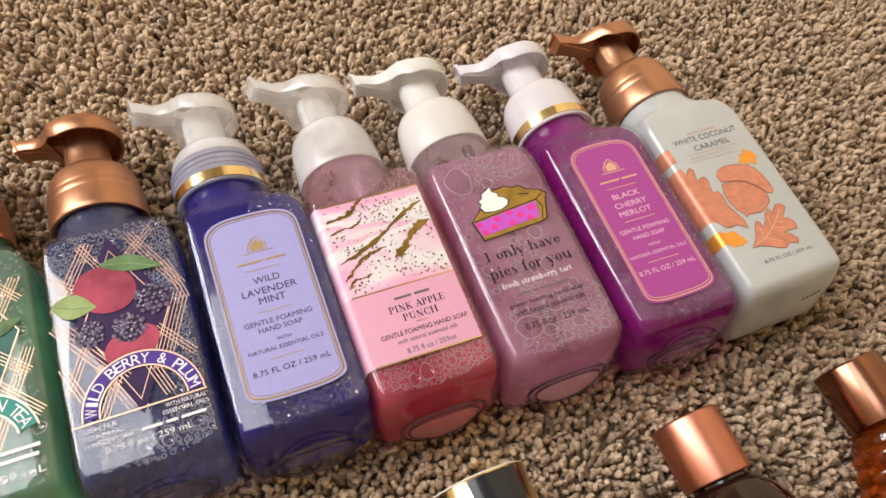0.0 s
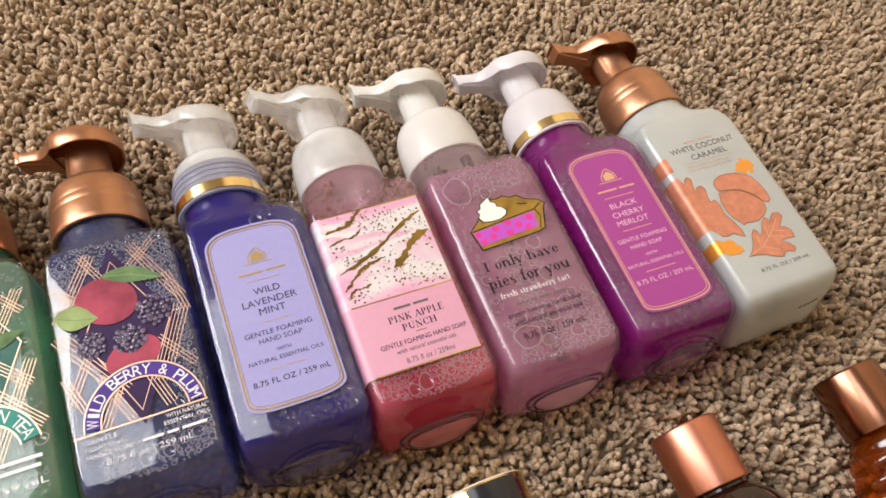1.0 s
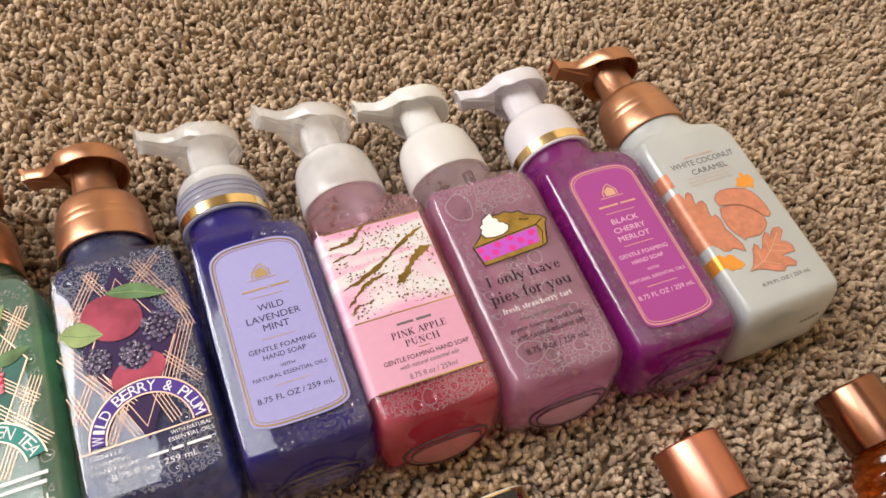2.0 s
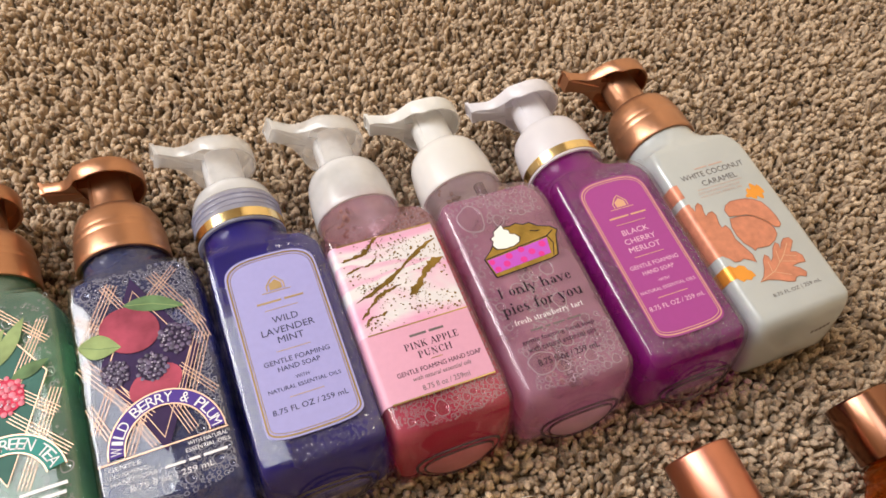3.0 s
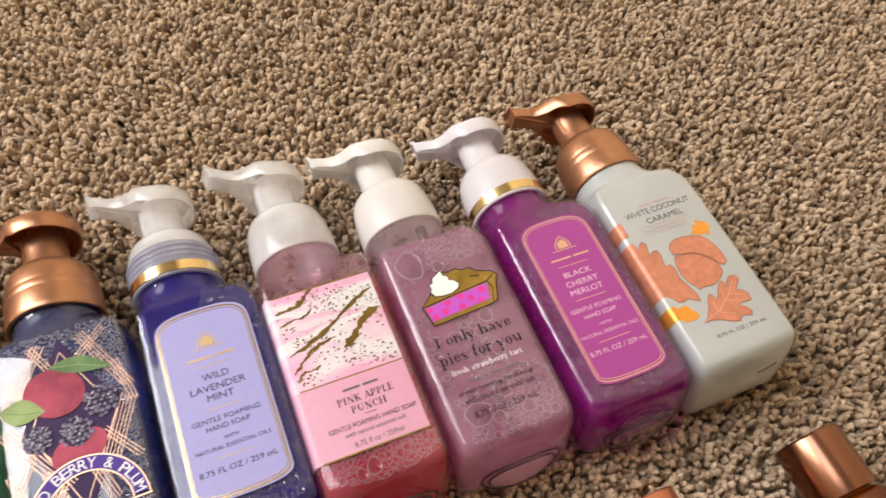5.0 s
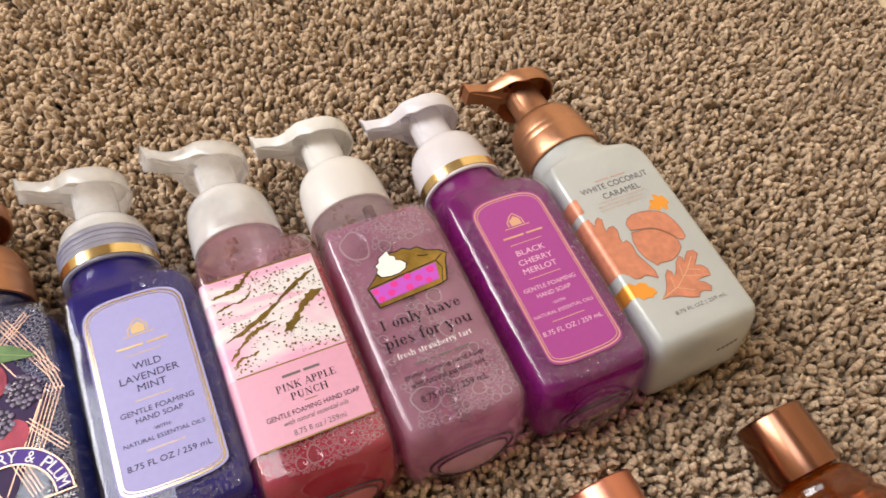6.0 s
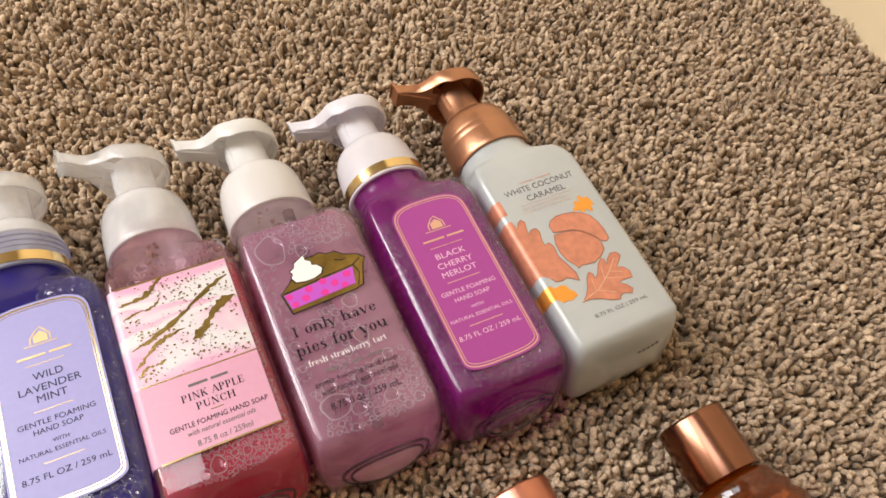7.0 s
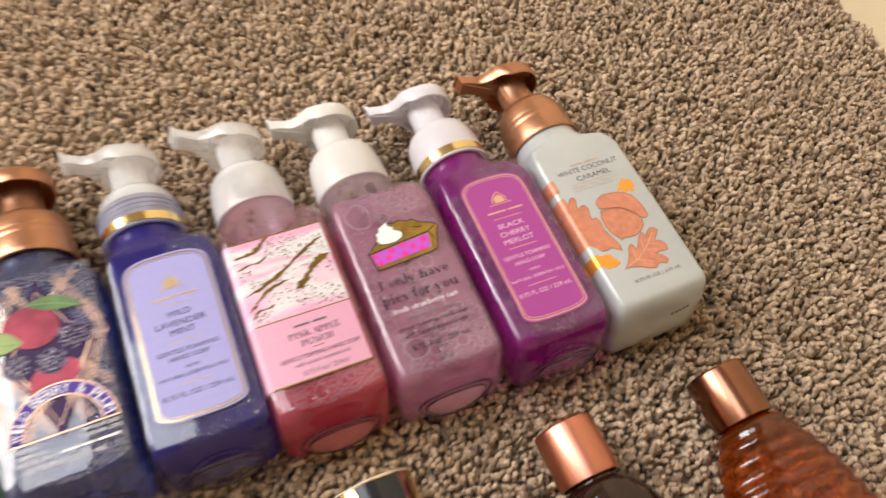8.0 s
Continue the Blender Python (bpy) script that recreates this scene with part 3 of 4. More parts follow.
def arch_outline(hw, y0, y1, top, bottom, n=14):
    """A label with straight sides and shallow arched ends."""
    pts = []
    for i in range(n + 1):
        a = math.pi * i / n
        pts.append((hw * math.copysign(abs(math.cos(a)) ** 0.62, math.cos(a)), y1 + top * math.sin(a) ** 0.75))
    for i in range(n + 1):
        a = math.pi + math.pi * i / n
        pts.append((hw * math.copysign(abs(math.cos(a)) ** 0.62, math.cos(a)), y0 - bottom * abs(math.sin(a)) ** 0.75))
    return pts


def sheet(points, z0, z1):
    """A label: a thin solid sheet with its own edge."""
    return loft([[(x, y, z0) for x, y in points], [(x, y, z1) for x, y in points]])


def barn_mark(parent, cx, cy, z, material):
    """A small plain gold shape and a bar in place of the maker's mark."""
    part("emblem", strip([(cx - 4.5, cy + 1.5), (cx - 4.5, cy + 4.2), (cx - 1.5, cy + 8), (cx + 0.8, cy + 9.5), (cx + 4.5, cy + 5), (cx + 4.5, cy + 1.5)], 0.7, z,
                          flat([(cx - 3.0, cy + 1.5), (cx + 3.4, cy + 1.5), (cx + 3.4, cy + 5.0), (cx + 0.5, cy + 7.6), (cx - 3.0, cy + 5)], z)), material, parent, smooth=False)
    bar(parent, cx, cy + 0.5, 15, 0.5, z, material, "emblem_line")
    bar(parent, cx - 5.2, cy - 5.0, 12.5, 1.1, z + 0.02, material, "brand_bar")
    bar(parent, cx + 7.6, cy - 5.0, 10, 1.1, z + 0.02, material, "brand_bar")

# ---- the room ----
def box(name, x0, x1, y0, y1, z0, z1, material, label="", kind="structure", bevel=0.0):
    bm = bmesh.new()
    bmesh.ops.create_cube(bm, size=1)
    for v in bm.verts:
        v.co = Vector(((x0 + x1) / 2 + v.co.x * (x1 - x0), (y0 + y1) / 2 + v.co.y * (y1 - y0), (z0 + z1) / 2 + v.co.z * (z1 - z0))) / MM
    if bevel:
        bmesh.ops.bevel(bm, geom=bm.edges[:], offset=bevel / MM, segments=2, affect="EDGES")
    ob = part(name, bm, material, None, smooth=bool(bevel))
    return tagged(ob, label, "", "", kind)


EAST, WEST, NORTH, SOUTH, HIGH = 0.572, -1.45, 2.4, -2.4, 2.42
WY0, WY1, WZ0, WZ1 = 0.56, 1.44, 0.66, 2.04
# carpet floor, its colour darkened to match the self-shaded pile
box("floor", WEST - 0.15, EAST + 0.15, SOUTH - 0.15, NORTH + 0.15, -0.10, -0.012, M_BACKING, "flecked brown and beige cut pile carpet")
box("wall_east", EAST, EAST + 0.12, SOUTH, NORTH, -0.012, HIGH, M_WALL, "cream painted wall")
box("wall_north", WEST - 0.12, EAST + 0.12, NORTH, NORTH + 0.12, -0.012, HIGH, M_WALL, "cream painted wall")
box("wall_south", WEST - 0.12, EAST + 0.12, SOUTH - 0.12, SOUTH, -0.012, HIGH, M_WALL, "cream painted wall")
wall_west = new("wall_west")
tagged(wall_west, "cream painted wall with a window opening", "", "", "structure")
for y0, y1, z0, z1 in ((SOUTH, WY0, -0.012, HIGH), (WY1, NORTH, -0.012, HIGH), (WY0, WY1, -0.012, WZ0), (WY0, WY1, WZ1, HIGH)):
    o = box("wall_panel", WEST - 0.12, WEST, y0, y1, z0, z1, M_WALL, "", "")
    o.parent = wall_west
KX0, KX1, KY0, KY1 = -1.4, -0.4, 0.05, 1.35
bm = bmesh.new()
for x0, x1, y0, y1 in ((WEST - 0.12, KX0, SOUTH - 0.12, NORTH + 0.12), (KX1, EAST + 0.12, SOUTH - 0.12, NORTH + 0.12), (KX0, KX1, SOUTH - 0.12, KY0), (KX0, KX1, KY1, NORTH + 0.12)):
    loft([[(x / MM, y / MM, z / MM) for x, y in ((x0, y0), (x1, y0), (x1, y1), (x0, y1))] for z in (HIGH, HIGH + 0.1)], True, True, bm)
tagged(part("ceiling", bm, M_CEIL, None, smooth=False), "white ceiling with a skylight opening", "", "", "structure")
skylight = box("window_2", KX0, KX1, KY0, KY1, HIGH + 0.08, HIGH + 0.084, M_PANE, "clear skylight pane in the ceiling")
skylight.visible_shadow = False
box("baseboard", EAST - 0.014, EAST - 0.001, SOUTH + 0.001, NORTH - 0.001, -0.012, 0.09, M_TRIM, "cream painted baseboard along the wall", bevel=0.003)
window_1 = tagged(new("window_1"), "white framed window with clear panes", "", "", "structure")
for y0, y1, z0, z1 in ((WY0, WY0 + 0.05, WZ0, WZ1), (WY1 - 0.05, WY1, WZ0, WZ1), (WY0 + 0.05, WY1 - 0.05, WZ0, WZ0 + 0.05), (WY0 + 0.05, WY1 - 0.05, WZ1 - 0.05, WZ1), (0.98, 1.02, WZ0 + 0.05, WZ1 - 0.05)):
    o = box("window_frame", WEST - 0.10, WEST - 0.05, y0, y1, z0, z1, M_FRAME, "", "", bevel=0.004)
    o.parent = window_1
for y0, y1 in ((WY0 + 0.05, 0.98), (1.02, WY1 - 0.05)):
    o = box("pane", WEST - 0.078, WEST - 0.074, y0, y1, WZ0 + 0.05, WZ1 - 0.05, M_PANE, "", "")
    o.parent, o.visible_shadow = window_1, False

# ---- bottles ----
def turned_label(pts_xz, y0, y1, material, parent, name, label=""):
    """A label that follows the bottle's section, given as x, z points, from y0 to y1."""
    bm = bmesh.new()
    rows = [[bm.verts.new((x, y, z)) for x, z in pts_xz] for y in (y0, y1)]
    for i in range(len(pts_xz) - 1):
        bm.faces.new((rows[0][i], rows[0][i + 1], rows[1][i + 1], rows[1][i]))
    return part(name, bm, material, parent, label)


def wrap_section(off, x_end, z_end):
    """Along the flat front from x_end, round the edge and down the bulging side to z_end."""
    pts = [(x_end, FRONT + off)]
    for dx, f in EDGE[::-1]:
        out = 0.25 + off
        pts.append((-33.9 + dx - out * (1 - f * f * 0.8 if f < 0.99 else 0), ZC + 25 * f + (off if f > 0.9 else 0)))
    return [p for p in pts if p[1] >= z_end] + [(-34.0 - off, z_end)]


def lattice(parent, spans, z, material, width=0.32):
    """Bundles of fine parallel lines: (x0, y0, x1, y1, count, gap)."""
    bm = bmesh.new()
    k = 0
    for x0, y0, x1, y1, count, gap in spans:
        d = Vector((x1 - x0, y1 - y0)).normalized()
        o = Vector((-d.y, d.x))
        for i in range(count):
            q = o * gap * (i - (count - 1) / 2)
            strip([(x0 + q.x, y0 + q.y), (x1 + q.x, y1 + q.y)], width, z + 0.004 * k, bm)
            k += 1
    return part("line_lattice", bm, material, parent, "fine rose gold lines", smooth=False)


def berry(parent, cx, cy, r, z, rng, name="blackberry_print", skin=None, beads=None):
    b = part(name, flat(ellipse(cx, cy, r * 0.88, r * 0.93), z), skin or M_BERRY, parent, smooth=False)
    bm = bmesh.new()
    k = 0
    for i in range(-3, 4):
        for j in range(-3, 4):
            x, y = (i + 0.5 * (j % 2)) * r * 0.33, j * r * 0.3
            if x * x + y * y < (0.93 * r) ** 2:
                bmesh.ops.create_icosphere(bm, subdivisions=1, radius=r * 0.18, matrix=Matrix.Translation((cx + x + rng.uniform(-0.5, 0.5), cy + y + rng.uniform(-0.5, 0.5), z + 0.02 + 0.001 * k)) @ Matrix.Diagonal((1, 1, 0.08, 1)) @ Matrix.Scale(rng.uniform(0.6, 1.1), 4))
                k += 1
    part("bead", bm, beads or M_BERRYHI, b)
    bm = bmesh.new()
    for i in range(16):
        a, d = rng.uniform(0, 6.28), r * 0.85 * math.sqrt(rng.random())
        flat(ellipse(cx + d * math.cos(a), cy + d * math.sin(a), r * rng.uniform(0.03, 0.075), r * rng.uniform(0.03, 0.06), 0, 8), z + 0.42 + 0.001 * i, bm)
    part("glint", bm, M_BERRYGLINT, b, "pale printed glints", smooth=False)
    return b


def leaf_points(x0, y0, x1, y1, width, n=9, bulge=0.0):
    a, b = Vector((x0, y0)), Vector((x1, y1))
    d = b - a
    o = Vector((-d.y, d.x)).normalized()
    up = [a + d * (i / n) + o * (width / 2 * math.sin(math.pi * (i / n) ** 0.85) + bulge * math.sin(math.pi * i / n)) for i in range(n + 1)]
    dn = [a + d * (i / n) - o * (width / 2 * math.sin(math.pi * (i / n) ** 0.85) - bulge * math.sin(math.pi * i / n)) for i in range(n - 1, 0, -1)]
    return [(p.x, p.y) for p in up + dn]


def lobed(cx, cy, length, turn, lobes, depth, width=0.42, n=60):
    """A lobed leaf outline, its stem end at cx, cy."""
    pts = []
    c, s = math.cos(radians(turn)), math.sin(radians(turn))
    for i in range(n):
        t = 2 * math.pi * i / n
        u = 0.5 - 0.5 * math.cos(t)
        w = math.sin(t) * width * (1 + depth * math.cos(2 * math.pi * lobes * u)) * (0.35 + 0.9 * u) * 1.1
        u2 = u + 0.05 * depth * math.sin(2 * math.pi * lobes * u)
        x, y = u2 * length, w * length
        pts.append((cx + x * c - y * s, cy + x * s + y * c))
    return pts


def banner(cx, cy, r0, r1, a0, a1, z, n=24):
    out = [(cx + r1 * math.cos(radians(a0 + (a1 - a0) * i / n)), cy + r1 * math.sin(radians(a0 + (a1 - a0) * i / n))) for i in range(n + 1)]
    inn = [(cx + r0 * math.cos(radians(a1 + (a0 - a1) * i / n)), cy + r0 * math.sin(radians(a1 + (a0 - a1) * i / n))) for i in range(n + 1)]
    return flat(out + inn, z)


def arc_line(parent, cx, cy, r, a0, a1, w, z, material):
    part("arc_line", strip([(cx + r * math.cos(radians(a0 + (a1 - a0) * i / 24)), cy + r * math.sin(radians(a0 + (a1 - a0) * i / 24))) for i in range(25)], w, z), material, parent, smooth=False)


rng = random.Random(7)

# green tea bottle
L_GREEN = clear("green_soap", (0.45, 0.84, 0.52), 0.06, 1.35, body=0.46, color=(0.40, 0.62, 0.52), wave=0.2, bend=0.5)
green = soap_bottle(-200, 12, "green tinted soap bottle with copper pump and raspberry print on carpet", L_GREEN, turn=0.5)
pump(green, M_COPPER, turn=-12)
foam(green, [(-28, 28, -60, 56, 1.0)], rng, 5.0, 160, "pale soap bubbles behind the panel")
lattice(green, [(-30, 45, 26, -8, 4, 1.5), (4, 54, 26, 30, 3, 1.5), (-5, 16, -24, 50, 3, 1.6), (25, 42, 5, 2, 4, 1.5), (6, -4, 29, -28, 4, 1.5), (27, 4, 8, -40, 4, 1.6), (-28, 2, -4, -40, 3, 1.6)], 50.3, M_CORAL)
part("diamond_print", flat([(-24, 14), (0, 52), (24, 14), (2, -36)], 50.12), M_DEEPGREEN, green, smooth=False)
part("diamond_line", strip([(-24, 14), (0, 52), (24, 14), (2, -36)], 0.7, 50.34, closed=True), M_CORAL, green, smooth=False)
part("pale_flower_print", flat(leaf_points(-16, 18, 8, 42, 13), 50.45), M_LEAFPALE, green, smooth=False)
part("leaf_print", flat(leaf_points(2, 22, 17, 46, 8), 50.5), M_LEAFPALE, green, smooth=False)
part("leaf_print", flat(leaf_points(8, 14, 26, 20, 7), 50.55), M_LEAF, green, smooth=False)
berry(green, 5, 6.5, 9.4, 50.6, rng, "raspberry_print", M_RASP, M_RASPHI)
part("banner", banner(2, -38, 17, 25, 12, 168, 50.7), M_TEAL, green, smooth=False)
arc_line(green, 2, -38, 16.8, 10, 170, 0.7, 50.75, M_CORAL)
arc_line(green, 2, -38, 25.2, 10, 170, 0.7, 50.75, M_CORAL)
arc_lettering(green, "GREEN TEA", 2, -38, 21, 98, 20, 4.2, 5.4, 50.8, M_WHITEINK)
bar(green, 16, -42, 20, 1.6, 50.3, M_WHITEINK)
bar(green, 14, -46, 22, 1.6, 50.3, M_WHITEINK)
lettering(green, "259 mL", 16, -53, 22, 3.2, 50.3, M_WHITEINK)

# plum bottle
L_PLUM = clear("plum_soap", (0.60, 0.62, 0.95), 0.06, 1.3, body=0.45, color=(0.17, 0.20, 0.42), wave=0.2, bend=0.5)
plum = soap_bottle(-132, 9, "grey blue soap bottle with copper pump and plum print on carpet", L_PLUM, clear("blue_tinted_bottle", (0.94, 0.95, 0.98), 0.045, 1.64), turn=0.3)
pump(plum, M_COPPER, turn=-14)
foam(plum, [(-29, 29, 44, 60, 1.0), (16, 29, -62, 44, 1.0), (22, 29, -62, 44, 0.8), (-29, -18, 30, 50, 1.1), (-29, -26, -50, 30, 0.5), (-20, 29, -64, -44, 1.3), (8, 29, 20, 58, 0.9)], rng, 2.6, 1000, "fine soap bubbles behind the panel")
part("diamond_print", flat([(-22, 8), (0, 55), (25, 8), (1, -40)], 50.12), M_DEEP, plum, "dark plum diamond", smooth=False)
part("diamond_line", strip([(-18, 8), (0, 47), (21, 8), (1, -33)], 0.6, 50.34, closed=True), M_CORAL, plum, smooth=False)
lattice(plum, [(-9, 54, -28, 20, 4, 1.7), (-14, 54, -1, 30, 3, 1.6), (10, 54, 29, 18, 4, 1.6), (22, 55, 6, 40, 3, 1.6), (-29, 40, -12, 24, 3, 1.6), (-29, 14, -4, -22, 5, 1.8), (-16, 2, -28, -22, 3, 1.7), (-29, -8, -22, -26, 3, 1.6),
               (28, 14, 12, -22, 5, 1.7), (14, 0, 28, -18, 3, 1.6), (-4, -12, -16, -36, 4, 1.7), (-14, -12, -3, -36, 3, 1.7), (6, -12, 14, -34, 4, 1.6), (24, 34, 30, 10, 3, 1.6)], 50.22, M_CORAL)
part("frame_line", strip([(-29, -37.5), (29, -37)], 0.7, 50.5), M_CORAL, plum, smooth=False)
part("plum_print", flat(ellipse(2, -6, 13, 9, 20), 50.55), M_PLUM, plum, "red halved plum", smooth=False)
part("plum_print", flat(ellipse(-5, 26, 14.5, 12.5, -30, 32), 50.6), M_PLUM, plum, "whole red plum", smooth=False)
berry(plum, -15, 5, 7.0, 50.62, rng)
berry(plum, 15, 15, 8.4, 50.66, rng)
berry(plum, 2, 3, 7.8, 50.70, rng)
part("leaf_print", flat(leaf_points(-6, 40, 23, 31, 9, bulge=1.5), 50.74), M_LEAF, plum, smooth=False)
leaf = part("leaf_print", flat(leaf_points(-29.5, 24, -10, 18, 13), 50.74), M_LEAFPALE, plum, "pale green leaf", smooth=False)
part("leaf_vein", strip([(-28, 23.4), (-20, 20), (-11, 18.2)], 0.3, 50.76), M_LEAF, leaf, smooth=False)
part("leaf_vein", strip([(-4, 39.6), (8, 37), (20, 31.6)], 0.3, 50.77), M_LEAFPALE, plum, smooth=False)
part("banner", banner(2, -36.5, 19.2, 26, 2, 178, 50.78), M_PURPLE, plum, "arched purple banner", smooth=False)
arc_line(plum, 2, -36.5, 19.0, 0, 180, 0.7, 50.82, M_CORAL)
arc_line(plum, 2, -36.5, 26.2, 0, 180, 0.7, 50.82, M_CORAL)
arc_lettering(plum, "WILD BERRY & PLUM", 2, -36.5, 22.5, 171, 9, 3.9, 5.0, 50.86, M_WHITEINK)
for i, (t, w) in enumerate((("GENTLE", 14), ("FOAMING", 17), ("HAND SOAP", 20))):
    lettering(plum, t, -25 + w / 2, -40.5 - 3.4 * i, w, 2.0, 50.4, M_WHITEINK)
lettering(plum, "WITH NATURAL", 19, -39.5, 18, 1.9, 50.4, M_WHITEINK)
lettering(plum, "ESSENTIAL OILS", 18.5, -42.6, 20, 1.9, 50.4, M_WHITEINK)
for bx, bw in ((3, 9), (11.5, 5), (21, 11)):
    bar(plum, bx, -47, bw, 1.3, 50.4, M_WHITEINK, "brand_bar")
lettering(plum, "8.75 fl oz | 259 mL", 1, -52, 37, 3.6, 50.4, M_WHITEINK)

# lavender bottle
L_LAV = clear("indigo_soap", (0.22, 0.18, 0.80), 0.05, 1.3, body=0.5, color=(0.06, 0.048, 0.46), wave=0.25, bend=0.5)
NECK = -8.5
lav = soap_bottle(-64, 6, "deep indigo soap bottle with milky pump and lilac label on carpet", L_LAV)
pump(lav, M_MILKY, clear("lilac_collar_plastic", (0.80, 0.80, 0.92), 0.15, 1.48, body=0.55, color=(0.60, 0.61, 0.74)), M_GOLD, turn=11, threads=True, dome=M_MILKYTOP, head_material=M_MILKYHEAD)
foam(lav, [(4, 29, 46, 60, 1.3), (20, 29, 30, 56, 0.9), (-29, -22, -58, 40, 0.9), (-26, 26, -64, -48, 1.2), (24, 29, -58, 30, 0.7)], rng, 2.4, 620, "small bubbles at the panel's edges", M_FILMDIM)
lav_label = part("label", sheet(arch_outline(24, -43.5, 38, 13.5, 6.5), 49.98, 50.22), M_LILAC, lav, "lilac paper label with arched ends", smooth=False)
part("border", strip(arch_outline(22.6, -42.6, 37.4, 12.6, 6.0), 0.9, 50.32, closed=True), M_GOLD, lav_label, "gold double border", smooth=False)
part("border", strip(arch_outline(21.4, -41.8, 36.8, 11.8, 5.4), 0.35, 50.32, closed=True), M_GOLD, lav_label, smooth=False)
barn_mark(lav_label, 0, 27.5, 50.33, M_GOLDPRINT)
for t, cy, w, h, m in (("WILD", 12, 13, 3.6, M_INKBLUE), ("LAVENDER", 6, 27, 3.6, M_INKBLUE), ("MINT", 0.6, 13, 3.6, M_INKBLUE), ("GENTLE FOAMING", -10.6, 33, 2.6, M_INKBLUE), ("HAND SOAP", -14.8, 21, 2.6, M_INKBLUE),
                       ("·WITH·", -20.8, 8, 1.8, M_INKBLUE), ("NATURAL ESSENTIAL OILS", -25, 36, 2.0, M_INKBLUE), ("8.75 FL OZ / 259 mL", -35.6, 37, 2.8, M_INKBLUE)):
    lettering(lav_label, t, 0.3, cy, w, h, 50.33, m)
for cy in (18, -5.4, -30):
    bar(lav_label, 0, cy, 17, 0.35, 50.33, M_GOLDPRINT, "rule_line")

# pink apple bottle
L_PINK = clear("rose_soap", (1.0, 0.45, 0.58), 0.06, 1.3, body=0.56, color=(0.92, 0.075, 0.20), wave=0.25, bend=0.5)
NECK = -5.0
# base dish in lightened rose, for the light coming through the soap
pink = soap_bottle(0, 2, "rose red soap bottle with milky pump and pink marbled label", L_PINK, clear("rose_tinted_bottle", (0.95, 0.78, 0.84), 0.045, 1.64, body=0.1, color=(0.8, 0.45, 0.55)), fill=47, base=clear("rose_base_glow", (1.0, 0.75, 0.8), 0.1, 1.5, body=0.5, color=(0.95, 0.42, 0.50), through_light=0.5))
pump(pink, M_MILKY, M_MILKYTOP, turn=18, head_material=M_MILKYHEAD)
foam(pink, [(-20, 29, 49, 60, 0.9), (0, 29, 49, 60, 1.0), (26, 29, -45, 50, 0.6), (-22, 29, -64, -47, 1.6), (-28, 29, -64, -47, 0.8)], rng, 3.4, 620, "soap bubbles above and below the label")
pk_label = turned_label(wrap_section(0.2, 27, 14), -46.5, 47.5, M_MARBLE, pink, "label", "white and pink marbled label with gold veins")
turned_label(wrap_section(0.32, 27, 14), -46.5, -8.2, M_PINK, pk_label, "label_field", "plain pink lower field")
bar(pk_label, -0.2, -8.0, 54.4, 0.7, 50.45, M_GOLD, "gold_rule")
bar(pk_label, -0.2, -46.4, 54.4, 0.8, 50.45, M_GOLD, "gold_rule")
bar(pk_label, -0.2, 47.3, 54.4, 0.7, 50.45, M_GOLD, "gold_rule")


def vein(x0, y0, x1, y1, w, seed):
    """A ragged ribbon of foil along the marbling."""
    r = random.Random(seed)
    a, b = Vector((x0, y0)), Vector((x1, y1))
    d = b - a
    o = Vector((-d.y, d.x)).normalized()
    n = 22
    up, dn = [], []
    for i in range(n + 1):
        t = i / n
        mid = a + d * t + o * (1.6 * math.sin(5.5 * t + seed) + r.uniform(-0.5, 0.5))
        k = w * (0.5 + 0.7 * abs(math.sin(3.1 * t * 1.7 + seed))) * r.uniform(0.6, 1.2) * min(1, 6 * t + 0.2, 6 * (1 - t) + 0.2)
        up.append(mid + o * k / 2)
        dn.append(mid - o * k / 2)
    clip = lambda p: (min(26.9, max(-27.3, p.x)), min(47, max(-7.5, p.y)))
    bm = bmesh.new()
    for i in range(n):
        vs = [bm.verts.new((*clip(p), 50.36)) for p in (up[i], up[i + 1], dn[i + 1], dn[i])]
        bm.faces.new(vs)
    part("foil_vein", bm, M_VEIN, pk_label, "ragged gold foil vein", smooth=False)


for i, v in enumerate(((-27, 36, -4, 46, 2.4), (-27, 12, 26, 36, 2.4), (0, 9, 26, 25, 4.2), (-27, 4, -2, 17, 2.0), (-27, -3, -14, 4, 1.3), (-27, 28, -8, 36, 1.2))):
    vein(*v, i + 2)
bm = bmesh.new()
for i in range(760):
    x, y, r = rng.uniform(-27, 26), rng.uniform(-6.5, 46), 0.2 + 0.5 * rng.random() ** 2.4
    if (math.sin(x * 0.12 + y * 0.2) + rng.random() * 1.4) > 0.25:
        flat(ellipse(x, y, r, r * rng.uniform(0.7, 1), 0, 7), 50.40 + 0.00008 * i, bm)
tagged(part("foil_speckle", bm, M_VEIN, pk_label, "scattered gold specks", smooth=False), kind="stuff")
bar(pk_label, -3, -14.5, 9, 1.3, 50.45, M_GREYINK, "brand_bar")
bar(pk_label, 7, -14.5, 8, 1.3, 50.45, M_GREYINK, "brand_bar")
for t, cy, w in (("PINK APPLE", -20.0, 29), ("PUNCH", -25.5, 18)):
    serif_lettering(pk_label, t, 2.4, cy, w, 4.0, 50.45, M_INK)
for t, cy, w, h, m, sh in (("GENTLE FOAMING HAND SOAP", -33, 45, 2.5, M_INK, 0), ("with natural essential oils", -37, 31, 2.4, M_GREYINK, 0.3), ("8.75 fl oz / 259ml", -42.6, 25, 2.8, M_GREYINK, 0)):
    lettering(pk_label, t, 2, cy, w, h, 50.45, m, shear=sh)
